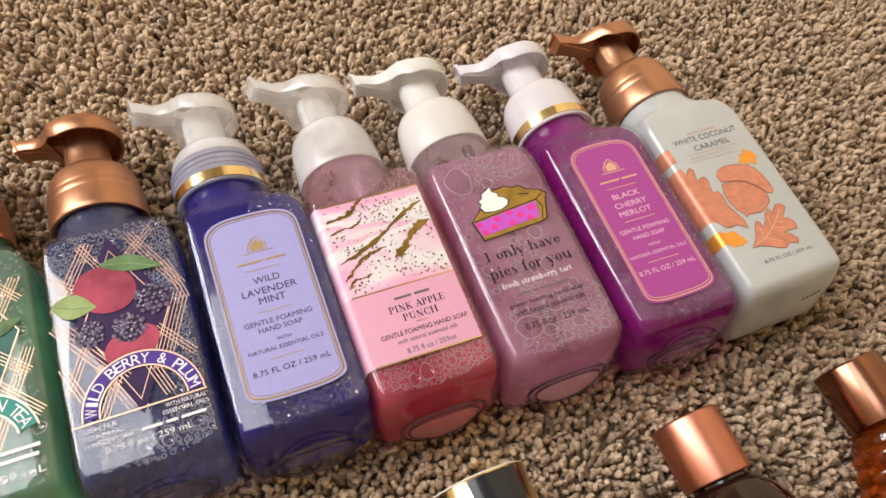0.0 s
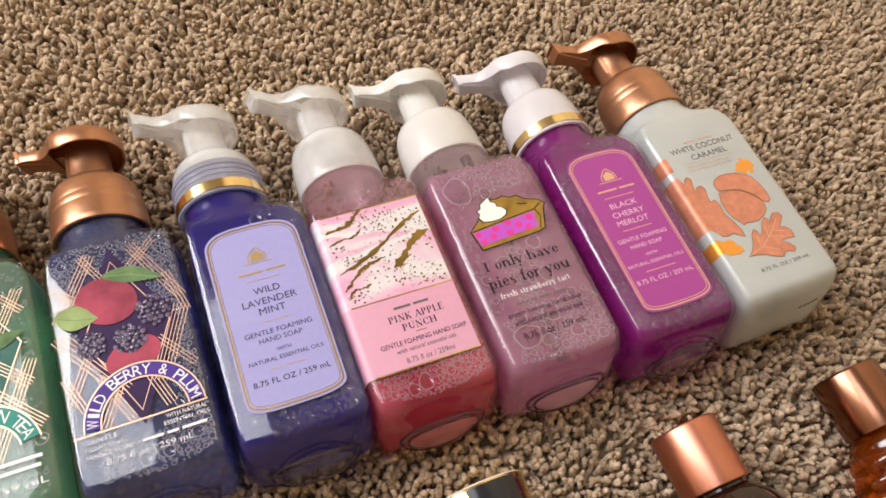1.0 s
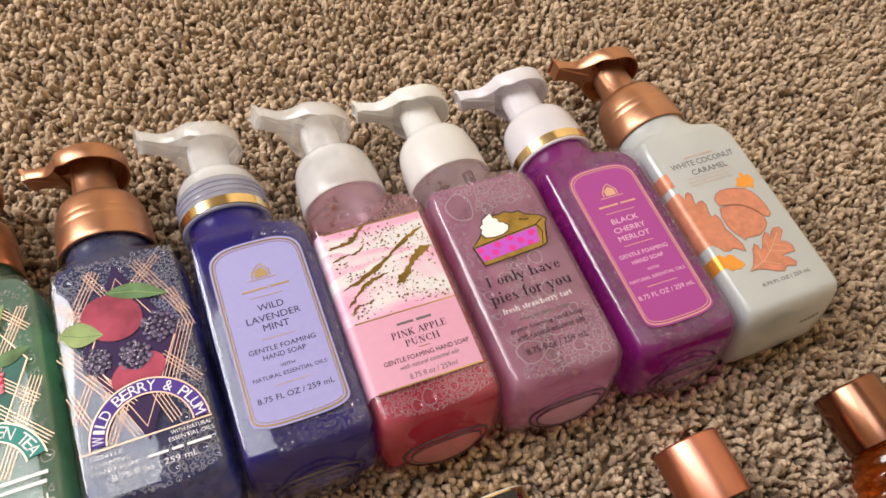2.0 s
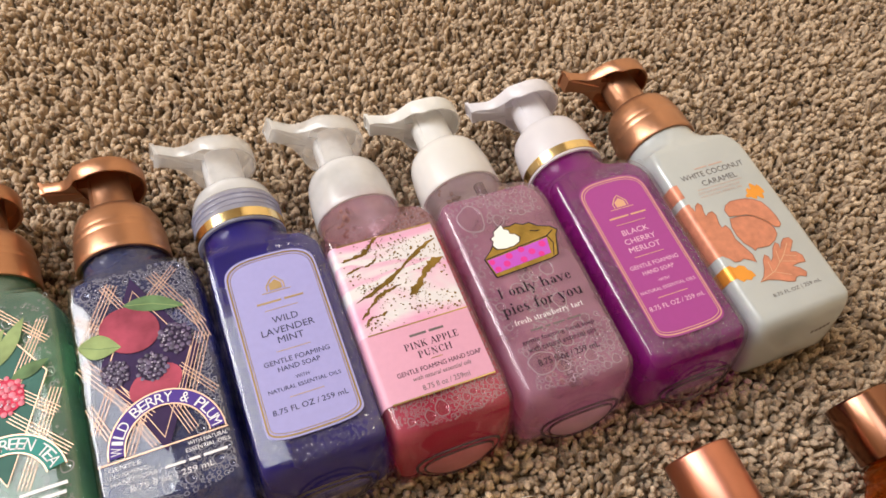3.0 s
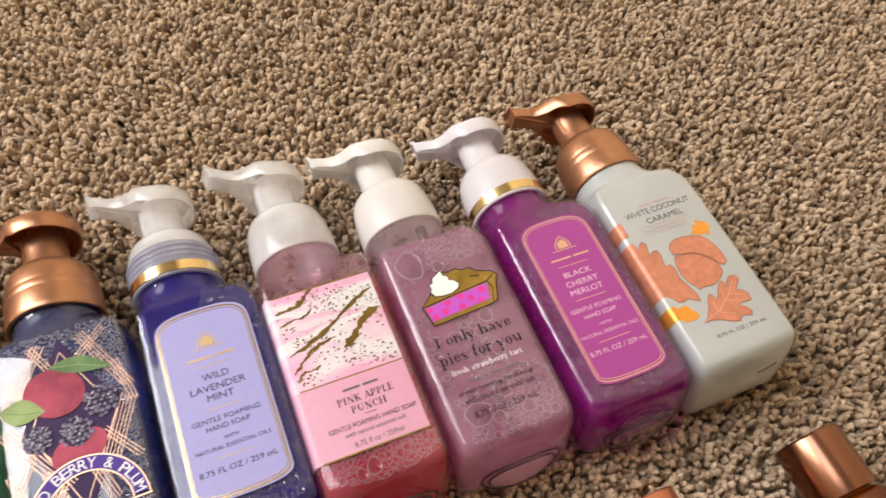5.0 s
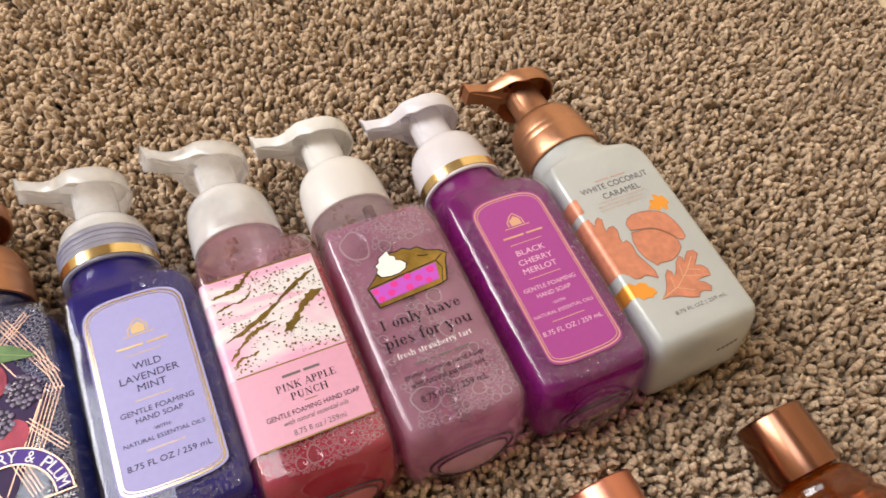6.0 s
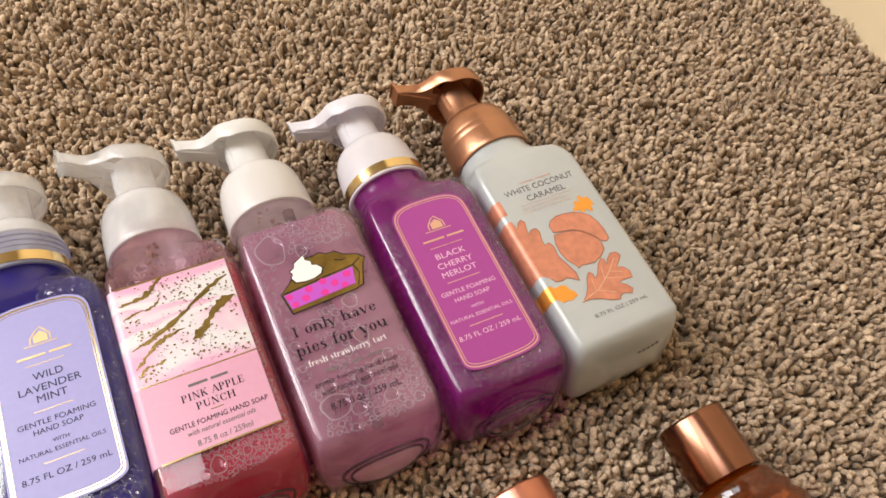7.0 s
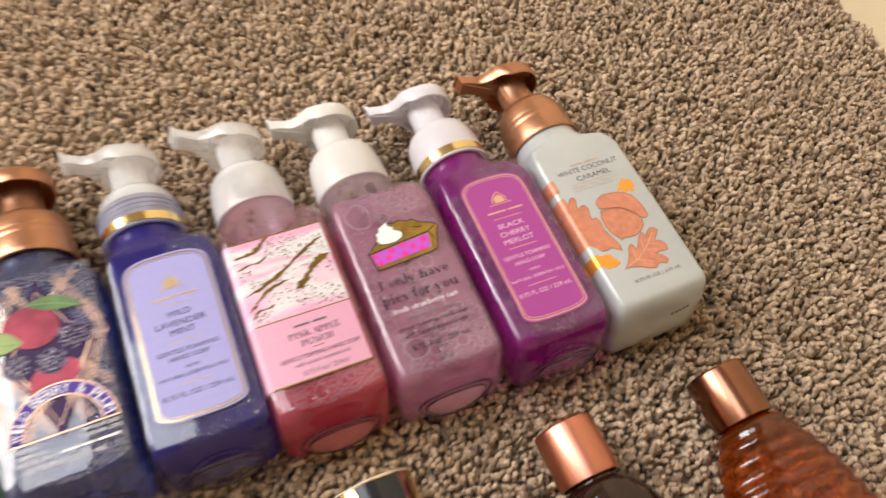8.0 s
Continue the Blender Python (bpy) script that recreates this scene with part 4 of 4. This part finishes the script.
bar(pk_label, 2, -29.2, 6, 0.4, 50.45, M_GOLD, "rule_line")

# strawberry tart bottle
L_PIE = clear("mauve_soap", (1.0, 0.78, 0.94), 0.05, 1.3, body=0.34, color=(0.95, 0.48, 0.74), wave=0.3, bend=0.5)
NECK = -8.0
# base dish in lightened mauve, for the light coming through the soap
tart = soap_bottle(68, -1, "clear mauve soap bottle with white pump and pie print on carpet", L_PIE, clear("mauve_tinted_bottle", (0.96, 0.90, 0.94), 0.045, 1.64, body=0.14, color=(0.70, 0.52, 0.60)), fill=64, base=clear("mauve_base_glow", (1.0, 0.85, 0.95), 0.1, 1.5, body=0.6, color=(0.95, 0.66, 0.82), through_light=0.5))
pump(tart, M_WHITE, turn=-2)
foam(tart, [(-20, 24, 40, 58, 2.2), (-29, -19, -30, 54, 0.8), (-24, 28, -62, -34, 2.1), (-24, 28, -62, -40, 2.1), (-12, 12, -40, 4, 1.2), (-29, 29, 50, 60, 0.7), (8, 29, -62, -30, 0.7)], rng, 4.6, 300, "large soap bubbles behind the panel")
part("dip_tube", turned([(-60, 3.2), (74, 3.2)], 38, 14, True, True), clear("dip_tube_plastic", (0.5, 0.42, 0.46), 0.1, 1.5, body=0.4, color=(0.26, 0.17, 0.20)), tart)
pie_outline = [(-20.5, 18.6), (-15, 23), (-11, 27.5), (-6, 32), (-2, 34.6), (1, 34.2), (5, 35), (8.5, 33), (12.5, 33.2), (16, 30), (19.5, 28.6), (23, 27.4), (26, 24.2), (24, 21.6), (21.5, 15), (19.6, 9.6), (15, 8.4), (-18.4, 6.4), (-19.2, 11)]
part("pie_outline", flat([((x - 1) * 1.035 + 1, (y - 19) * 1.05 + 19) for x, y in pie_outline], 50.12), M_INK, tart, smooth=False)
part("pie_crust", flat(pie_outline, 50.2), M_VEIN, tart, "gold foil pie crust", smooth=False)
part("pie_edge", strip([(-20, 18.2), (-4, 20), (18.6, 22.2), (23.6, 25)], 0.6, 50.3), M_INK, tart, smooth=False)
part("crust_fold", strip([(19, 22.2), (20.5, 17), (17.4, 9.6)], 0.5, 50.31), M_INK, tart, smooth=False)
part("crust_fold", strip([(11, 28.5), (14, 27.2), (16.5, 27)], 0.5, 50.31), M_INK, tart, smooth=False)
part("pie_filling", flat([(-19.8, 17.4), (18.2, 21.2), (16.4, 11.4), (-18.2, 8.6)], 50.28), M_PIE, tart, "violet pie filling with pink dots", smooth=False)
bm = bmesh.new()
for i, (x, y, k) in enumerate(((-17.6, 15.6, 1.7), (-16, 10.6, 1.8), (-7, 16.6, 2), (-10, 12.4, 2), (1, 18.4, 1.9), (0, 12, 2), (6.4, 15.4, 2), (11, 12.4, 1.8), (14, 18.2, 2.1))):
    flat(ellipse(x, y, k, k * 0.95, 0, 16), 50.34 + 0.002 * i, bm)
part("fruit_dots", bm, M_PIEDOT, tart, smooth=False)
cream = [(-13, 25.6), (-11.5, 22.6), (-7, 21.6), (-2, 21.8), (2, 23.4), (3.4, 26), (1.6, 28.6), (-1, 29.6), (-0.8, 32), (-3.2, 33.4), (-3.4, 36.6), (-6.6, 34.8), (-9.2, 33.4), (-9.8, 31), (-12.4, 29.6), (-11.6, 27.6)]
part("cream_outline", flat([((x + 5.5) * 1.09 - 5.5, (y - 26) * 1.07 + 26) for x, y in cream], 50.4), M_INK, tart, smooth=False)
part("whipped_cream", flat(cream, 50.46), M_CREAMPRINT, tart, "white whipped cream swirl", smooth=False)
for t, cy, w, h, m in (("I only have", -4.6, 43, 8.0, M_INK), ("pies for you", -14.8, 47, 8.8, M_INK), ("fresh strawberry tart", -22.6, 40, 4.4, M_WHITEINK)):
    serif_lettering(tart, t, -0.8, cy, w, h, 50.3, m)
for t, cy, w, h in (("gentle foaming hand soap", -34, 42, 3.2), ("with natural essential oils", -38.5, 39, 3.0), ("8.75 fl oz / 259 mL", -46.5, 35, 3.4)):
    lettering(tart, t, -0.8, cy, w, h, 50.3, M_INK)
for bx, bw in ((-11, 7), (-4.5, 3), (2, 7), (11, 8)):
    bar(tart, bx, -28.6, bw, 1.0, 50.3, M_GREYINK, "brand_bar")

# cherry bottle
L_MER = clear("violet_soap", (0.90, 0.18, 0.88), 0.05, 1.3, body=0.42, color=(0.52, 0.035, 0.44), wave=0.3, bend=0.5)
mer = soap_bottle(138, -5, "vivid violet soap bottle with white pump and magenta label on carpet", L_MER)
pump(mer, M_LILACWHITE, None, M_GOLD, turn=-12)
foam(mer, [(-29, -21, -58, 46, 0.8), (-28, 29, -64, -48, 1.1), (21, 29, -60, 50, 0.7), (-4, 29, 46, 60, 0.9)], rng, 2.4, 700, "soap bubbles round the label", M_FILMDIM)
mer_label = part("label", sheet(arch_outline(21.8, -46, 39, 13.0, 7), 49.98, 50.22), M_MAGENTA, mer, "magenta paper label with arched ends", smooth=False)
part("border", strip(arch_outline(20.6, -45.2, 38.4, 12.2, 6.4), 0.7, 50.32, closed=True), M_CORAL, mer_label, "rose gold double border", smooth=False)
part("border", strip(arch_outline(19.4, -44.4, 37.8, 11.4, 5.8), 0.4, 50.32, closed=True), M_CORAL, mer_label, smooth=False)
barn_mark(mer_label, 0, 29.5, 50.33, M_CORAL)
for t, cy, w, h, m in (("BLACK", 14, 17, 3.4, M_PALEPINK), ("CHERRY", 8, 20, 3.4, M_PALEPINK), ("MERLOT", 2.4, 20, 3.4, M_PALEPINK), ("GENTLE FOAMING", -8.4, 31, 2.5, M_PALEPINK), ("HAND SOAP", -13.2, 20, 2.5, M_PALEPINK),
                       ("·WITH·", -19.4, 8, 1.7, M_PALEPINK), ("NATURAL ESSENTIAL OILS", -24.2, 35, 1.9, M_PALEPINK), ("8.75 FL OZ / 259 mL", -34.2, 35, 2.7, M_PALEPINK)):
    lettering(mer_label, t, -0.2, cy, w, h, 50.33, m)
for cy in (19.6, -2.6, -29.2):
    bar(mer_label, 0, cy, 19, 0.4, 50.33, M_CORAL, "rule_line")

# coconut bottle
NECK = -4.5
coco = soap_bottle(206, -5, "pearly white soap bottle with copper pump and leaf print on carpet", None, M_PEARL, turn=0.7)
pump(coco, M_COPPER, turn=4)
bar(coco, -6, 42, 9, 0.9, 50.2, M_FAINT, "brand_bar")
bar(coco, 5, 42, 10, 0.9, 50.2, M_FAINT, "brand_bar")
lettering(coco, "WHITE COCONUT", 0, 37.6, 45, 3.8, 50.2, M_GREYINK)
lettering(coco, "CARAMEL", 1, 31, 25, 3.8, 50.2, M_GREYINK)
bar(coco, -1, 27.3, 32, 0.35, 50.2, M_FAINT, "rule_line")
lettering(coco, "GENTLE FOAMING HAND SOAP", -3, 24.8, 30, 1.4, 50.2, M_FAINT)
lettering(coco, "WITH NATURAL ESSENTIAL OILS", -3, 22.2, 30, 1.4, 50.2, M_FAINT)
acorn_cap = [(-9, 5), (-9.2, 9.6), (-6.6, 12.6), (-2.4, 14.2), (3, 14), (8.4, 13), (13, 10.8), (16.4, 7.8), (18.4, 2), (19.2, -4), (18.6, -9.4), (16.4, -10.8), (13.9, -9.8), (12.2, -6), (9.4, -2.4), (6, 0.8), (2, 3), (-3.4, 4)]
acorn_nut = [(-9.4, 3.6), (-3.4, 3.2), (2, 2.2), (6, 0), (9.4, -3.2), (12.2, -7), (13, -10.8), (12.2, -14.6), (8.4, -17.8), (3, -20), (-2, -19.6), (-5.2, -19), (-7.2, -20.2), (-8, -18), (-10.8, -13.6), (-12, -8), (-11.6, -2)]
acorn = part("acorn_print", flat(acorn_nut, 50.2), M_ACORN, coco, "copper acorn print", smooth=False)
part("acorn_cap", flat(acorn_cap, 50.26), M_ACORN, acorn, smooth=False)
part("acorn_stem", flat(lobed(9.5, 14, 13.5, 12, 3, 0.35, 0.36), 50.18), M_ORANGE, acorn, smooth=False)
oak_points = [(-16.5, -38.8), (-12.6, -36.4), (-9.4, -32.4), (-6.6, -27), (-3.6, -24.2), (-2.2, -26.2), (-2.4, -29.4), (0.4, -27), (3.8, -22), (7.4, -19.2), (8.6, -20.8), (7.8, -24.2), (10.4, -21), (13.8, -18.4), (17.4, -19), (18.4, -21.6), (15.4, -24.6), (12.4, -27.4), (15.8, -28.6), (18, -32), (17.2, -36), (12.4, -35.4), (8, -36), (11.6, -38.6), (13.6, -42), (11.6, -44.4), (8, -42.6), (5.6, -42.8), (3.4, -45), (-1, -43.6), (-5.5, -41), (-11, -39)]
oak = part("oak_leaf_print", flat(oak_points, 50.24), M_ACORN, coco, "copper oak leaf print", smooth=False)
bm = strip([(-16.5, -38.8), (-4, -35.4), (6, -29), (14, -22)], 0.5, 50.3)
for x, y, dx, dy in ((-6, -36, 1.5, 7), (-5, -35.7, 9, -5), (2, -32, 2.5, 8), (3, -31, 9, -3), (7, -28, 7, -3)):
    strip([(x, y), (x + dx, y + dy)], 0.4, 50.32, bm)
part("leaf_vein", bm, M_CORAL, oak, smooth=False)
maple = [(-28.3, 20.4), (-27.4, 17.6), (-26.6, 14.6), (-24.6, 18), (-22.2, 19.4), (-20.6, 17.4), (-22, 13), (-22.4, 9.6), (-19.6, 11.4), (-16.9, 11.4), (-16, 8.6), (-17.6, 3), (-17.6, -0.4), (-14.6, 0.4), (-13.4, -3), (-14.2, -9.6), (-12.4, -15), (-10.4, -22), (-11, -27), (-14, -24.4), (-17, -22.6), (-20, -23.4), (-23.3, -22.8), (-25, -20), (-28.3, -17)]
big_leaf = part("maple_leaf_print", flat(maple, 50.16), M_ACORN, coco, "large copper leaf print", smooth=False)
part("leaf_edge", strip(maple[1:-1], 0.4, 50.3), M_LEAFEDGE, big_leaf, smooth=False)
turned_label(wrap_section(0.14, -27.4, 24), -17, 20.4, M_ACORN, big_leaf, "leaf_side")
small = [(-28.3, -23.8), (-25.4, -26), (-22.4, -25.4), (-19.4, -26.8), (-19, -29.4), (-17.2, -31), (-16.4, -34.4), (-18.6, -34.6), (-20.6, -36), (-23, -34.8), (-25.6, -35.6), (-28.3, -32.4)]
small_leaf = part("leaf_print", flat(small, 50.22), M_ORANGE, coco, "small orange leaf print", smooth=False)
turned_label(wrap_section(0.14, -27.4, 34), 25, 35, M_ACORN, coco, "leaf_side")
turned_label(wrap_section(0.14, -27.4, 38), -32.4, -23.8, M_ORANGE, small_leaf, "leaf_side")
part("acorn_edge", strip(acorn_nut, 0.4, 50.32, closed=True), M_LEAFEDGE, acorn, smooth=False)
part("acorn_edge", strip(acorn_cap, 0.4, 50.33, closed=True), M_LEAFEDGE, acorn, smooth=False)
part("leaf_edge", strip(oak_points, 0.4, 50.31, closed=True), M_LEAFEDGE, oak, smooth=False)
bm = bmesh.new()
for i in range(5):
    x = 1 + 3.0 * i
    bow = 7.0 * (1 - (x / 34) ** 2)
    bm.faces.new([bm.verts.new(p) for p in ((x, -65.4 - bow, 38.0), (x + 2.2, -65.4 - bow, 38.0), (x + 2.2, -64.8 - bow, 40.2), (x, -64.8 - bow, 40.2))])
part("printed_code", bm, M_GREYINK, coco, smooth=False)
lettering(coco, "8.75 FL OZ | 259 mL", 2, -49, 33, 2.8, 50.2, M_GREYINK)


# ---- the second row ----
def body_bottle(name, cx, y_cap, cap_len, cap_r, profile, squash_to, body_mat, cap_mat, label, turn):
    """A bottle lying on its side; profile rows of (distance behind the cap, half width, rib)."""
    thing = tagged(new(name), label, "bottle", "shower bottles")
    thing.matrix_world = pose(cx * MM, y_cap * MM, 0, 0, 0, turn)
    zc = 21.0
    rings = [[((r + rib) * math.cos(a), -cap_len - d, zc + (min(r, squash_to) + rib) * math.sin(a)) for a in (2 * math.pi * i / 56 for i in range(56))] for d, r, rib in profile]
    body = part("bottle_body", loft(rings, True, True), body_mat, thing)
    cap = part("cap", turned([(-1.6, cap_r - 2.5), (-0.5, cap_r - 1.0), (-0.9, cap_r - 0.35), (-1.8, cap_r), (-cap_len + 0.6, cap_r), (-cap_len, cap_r - 0.5), (-cap_len + 0.2, cap_r - 2)], zc, 56, True, False), cap_mat, thing)
    part("cap_top", turned([(-0.5, cap_r - 1.0), (-1.3, cap_r - 2.2), (-1.3, 1)], zc, 48, False, True), cap_mat, cap)
    return thing, body


dark, dark_body = body_bottle("shower_bottle", 118.5, -111, 34, 18.2,
                              [(d, r, 0) for d, r in ((-3, 14), (2, 14.5), (3, 17), (6, 20), (11, 25.5), (18, 30), (28, 33), (50, 34), (110, 34), (120, 31), (124, 24))], 21,
                              M_DARKGLASS, M_CAP, "dark brown glossy bottle with polished copper cap lying on carpet", 1.5)
amber_profile = [(-3, 14, 0), (1, 14.5, 0)]
for i in range(90):
    d = 2 + i * 1.5
    r = 16 + 36 * (1 - math.exp(-d / 42)) * (1 if d < 125 else max(0.6, 1 - (d - 125) / 30))
    amber_profile.append((d, r, 2.0 * abs(math.sin(math.pi * d / 8.6)) - 1.3))
amber, amber_body = body_bottle("shower_bottle", 222.5, -115, 34, 18.6, amber_profile, 22, M_AMBER, M_CAPDULL,
                                "ribbed amber bottle with brushed copper cap lying on carpet", 1.0)

jar = tagged(new("lotion_jar"), "gold capped cylinder with a painted dark reflection lying on carpet", "jar")
jar.matrix_world = pose(0.0025, -0.105, -0.001, 0, 0, 2.0)
part("cap", turned([(-1.5, 20), (0, 22.5), (0, 24.2), (-1.2, 25), (-40, 25), (-40.5, 24.2)], 25, 56, True, True), M_GOLD, jar, "mirror gold cap")
part("jar_body", turned([(-40.6, 23), (-41, 24.6), (-120, 24.6), (-122, 22)], 25, 56, True, True), M_BLACK, jar)
part("rim", turned([(-0.4, 22.2), (0.4, 23.0), (0.2, 24.2), (-0.5, 24.7)], 25, 56), M_WHITE, jar, "pale rim")
# black strip along the cap stands in for a dark reflection in the gold
turned_label([(25.25 * math.sin(radians(a)), 25 + 25.25 * math.cos(radians(a))) for a in range(-20, 40, 3)], -39.8, -1.4, M_BLACK, jar, "panel", "dark reflection painted on the gold cap")


# ---- carpet pile ----
def pile(x0, x1, y0, y1, step):
    """Twisted yarn ends, each a bent tapering worm of its own."""
    g = np.random.default_rng(5)
    nx, ny = int((x1 - x0) / step), int((y1 - y0) / step)
    gx, gy = np.meshgrid(x0 + step * (np.arange(nx) + 0.5), y0 + step * (np.arange(ny) + 0.5))
    n = gx.size
    px = gx.ravel() + g.uniform(-0.6, 0.6, n) * step
    py = gy.ravel() + g.uniform(-0.6, 0.6, n) * step
    rings, sides = 5, 5
    lean = g.uniform(0, 2 * np.pi, n)
    far = g.uniform(0.0002, 0.0030, n)
    high = g.normal(0.0110, 0.0021, n)
    curl = g.uniform(-2.8, 2.8, n)
    thick = g.uniform(0.0013, 0.0023, n)
    cell = 0.0075
    rough = g.uniform(-1, 1, (int((y1 - y0) / cell) + 3, int((x1 - x0) / cell) + 3, 3))
    fx, fy = np.clip((px - x0) / cell + 0.5, 0, None), np.clip((py - y0) / cell + 0.5, 0, None)
    ix, iy = fx.astype(int), fy.astype(int)
    ax, ay = (fx - ix)[:, None], (fy - iy)[:, None]
    clump = (rough[iy, ix] * (1 - ax) + rough[iy, ix + 1] * ax) * (1 - ay) + (rough[iy + 1, ix] * (1 - ax) + rough[iy + 1, ix + 1] * ax) * ay
    high = high + 0.0021 * clump[:, 2]
    t = np.linspace(0, 1, rings)[None, :]
    ang = lean[:, None] + curl[:, None] * t ** 1.5
    cx = px[:, None] + 0.0034 * clump[:, :1] * t ** 1.3 + far[:, None] * t ** 1.25 * np.cos(ang)
    cy = py[:, None] + 0.0034 * clump[:, 1:2] * t ** 1.3 + far[:, None] * t ** 1.25 * np.sin(ang)
    cz = -0.0125 + high[:, None] * (1.25 * t - 0.25 * t ** 3)
    kink = g.normal(0, 0.0007, (n, rings, 3)) * np.array([1, 1, 0.7]) * (t[:, :, None] > 0.1)
    c = np.stack([cx, cy, cz], 2) + kink
    d = np.gradient(c, axis=1)
    d /= np.linalg.norm(d, axis=2, keepdims=True)
    ref = np.stack([-np.sin(lean), np.cos(lean), np.zeros(n)], 1)[:, None, :]
    u = np.cross(d, ref)
    u /= np.linalg.norm(u, axis=2, keepdims=True)
    w = np.cross(d, u)
    rad = thick[:, None] * (0.8 + 0.3 * t - 0.30 * (t > 0.99)) * g.uniform(0.72, 1.25, (n, rings))
    a = 2 * np.pi * np.arange(sides) / sides
    ring = u[:, :, None, :] * np.cos(a)[None, None, :, None] + w[:, :, None, :] * np.sin(a)[None, None, :, None]
    v = (c[:, :, None, :] + ring * (rad[:, :, None] * g.uniform(0.58, 1.42, (n, rings, sides)))[:, :, :, None]).reshape(n, rings * sides, 3)
    tip = (c[:, -1] + d[:, -1] * thick[:, None] * 0.62)[:, None, :]
    v = np.concatenate([v, tip], 1)
    per = rings * sides + 1
    quads = []
    for i in range(rings - 1):
        for k in range(sides):
            m = (k + 1) % sides
            quads.append((i * sides + k, i * sides + m, (i + 1) * sides + m, (i + 1) * sides + k))
    tris = [((rings - 1) * sides + k, (rings - 1) * sides + (k + 1) % sides, rings * sides) for k in range(sides)]
    base = (np.arange(n) * per)[:, None]
    loops = np.concatenate([base + np.array(quads).ravel()[None, :], base + np.array(tris).ravel()[None, :]], 1).ravel()
    sizes = np.tile(np.array([4] * len(quads) + [3] * len(tris)), n)
    me = bpy.data.meshes.new("carpet_pile")
    me.vertices.add(n * per)
    me.vertices.foreach_set("co", v.astype(np.float32).ravel())
    me.loops.add(len(loops))
    me.loops.foreach_set("vertex_index", loops.astype(np.int32))
    me.polygons.add(len(sizes))
    me.polygons.foreach_set("loop_start", np.concatenate([[0], np.cumsum(sizes)[:-1]]).astype(np.int32))
    me.polygons.foreach_set("use_smooth", np.ones(len(sizes), bool))
    me.update(calc_edges=True)
    me.materials.append(M_CARPET)
    return tagged(new("carpet_pile", me), "thick twisted brown and beige carpet pile", "carpet", "", "stuff")


pile(-0.29, 0.557, -0.25, 0.41, 0.0035)
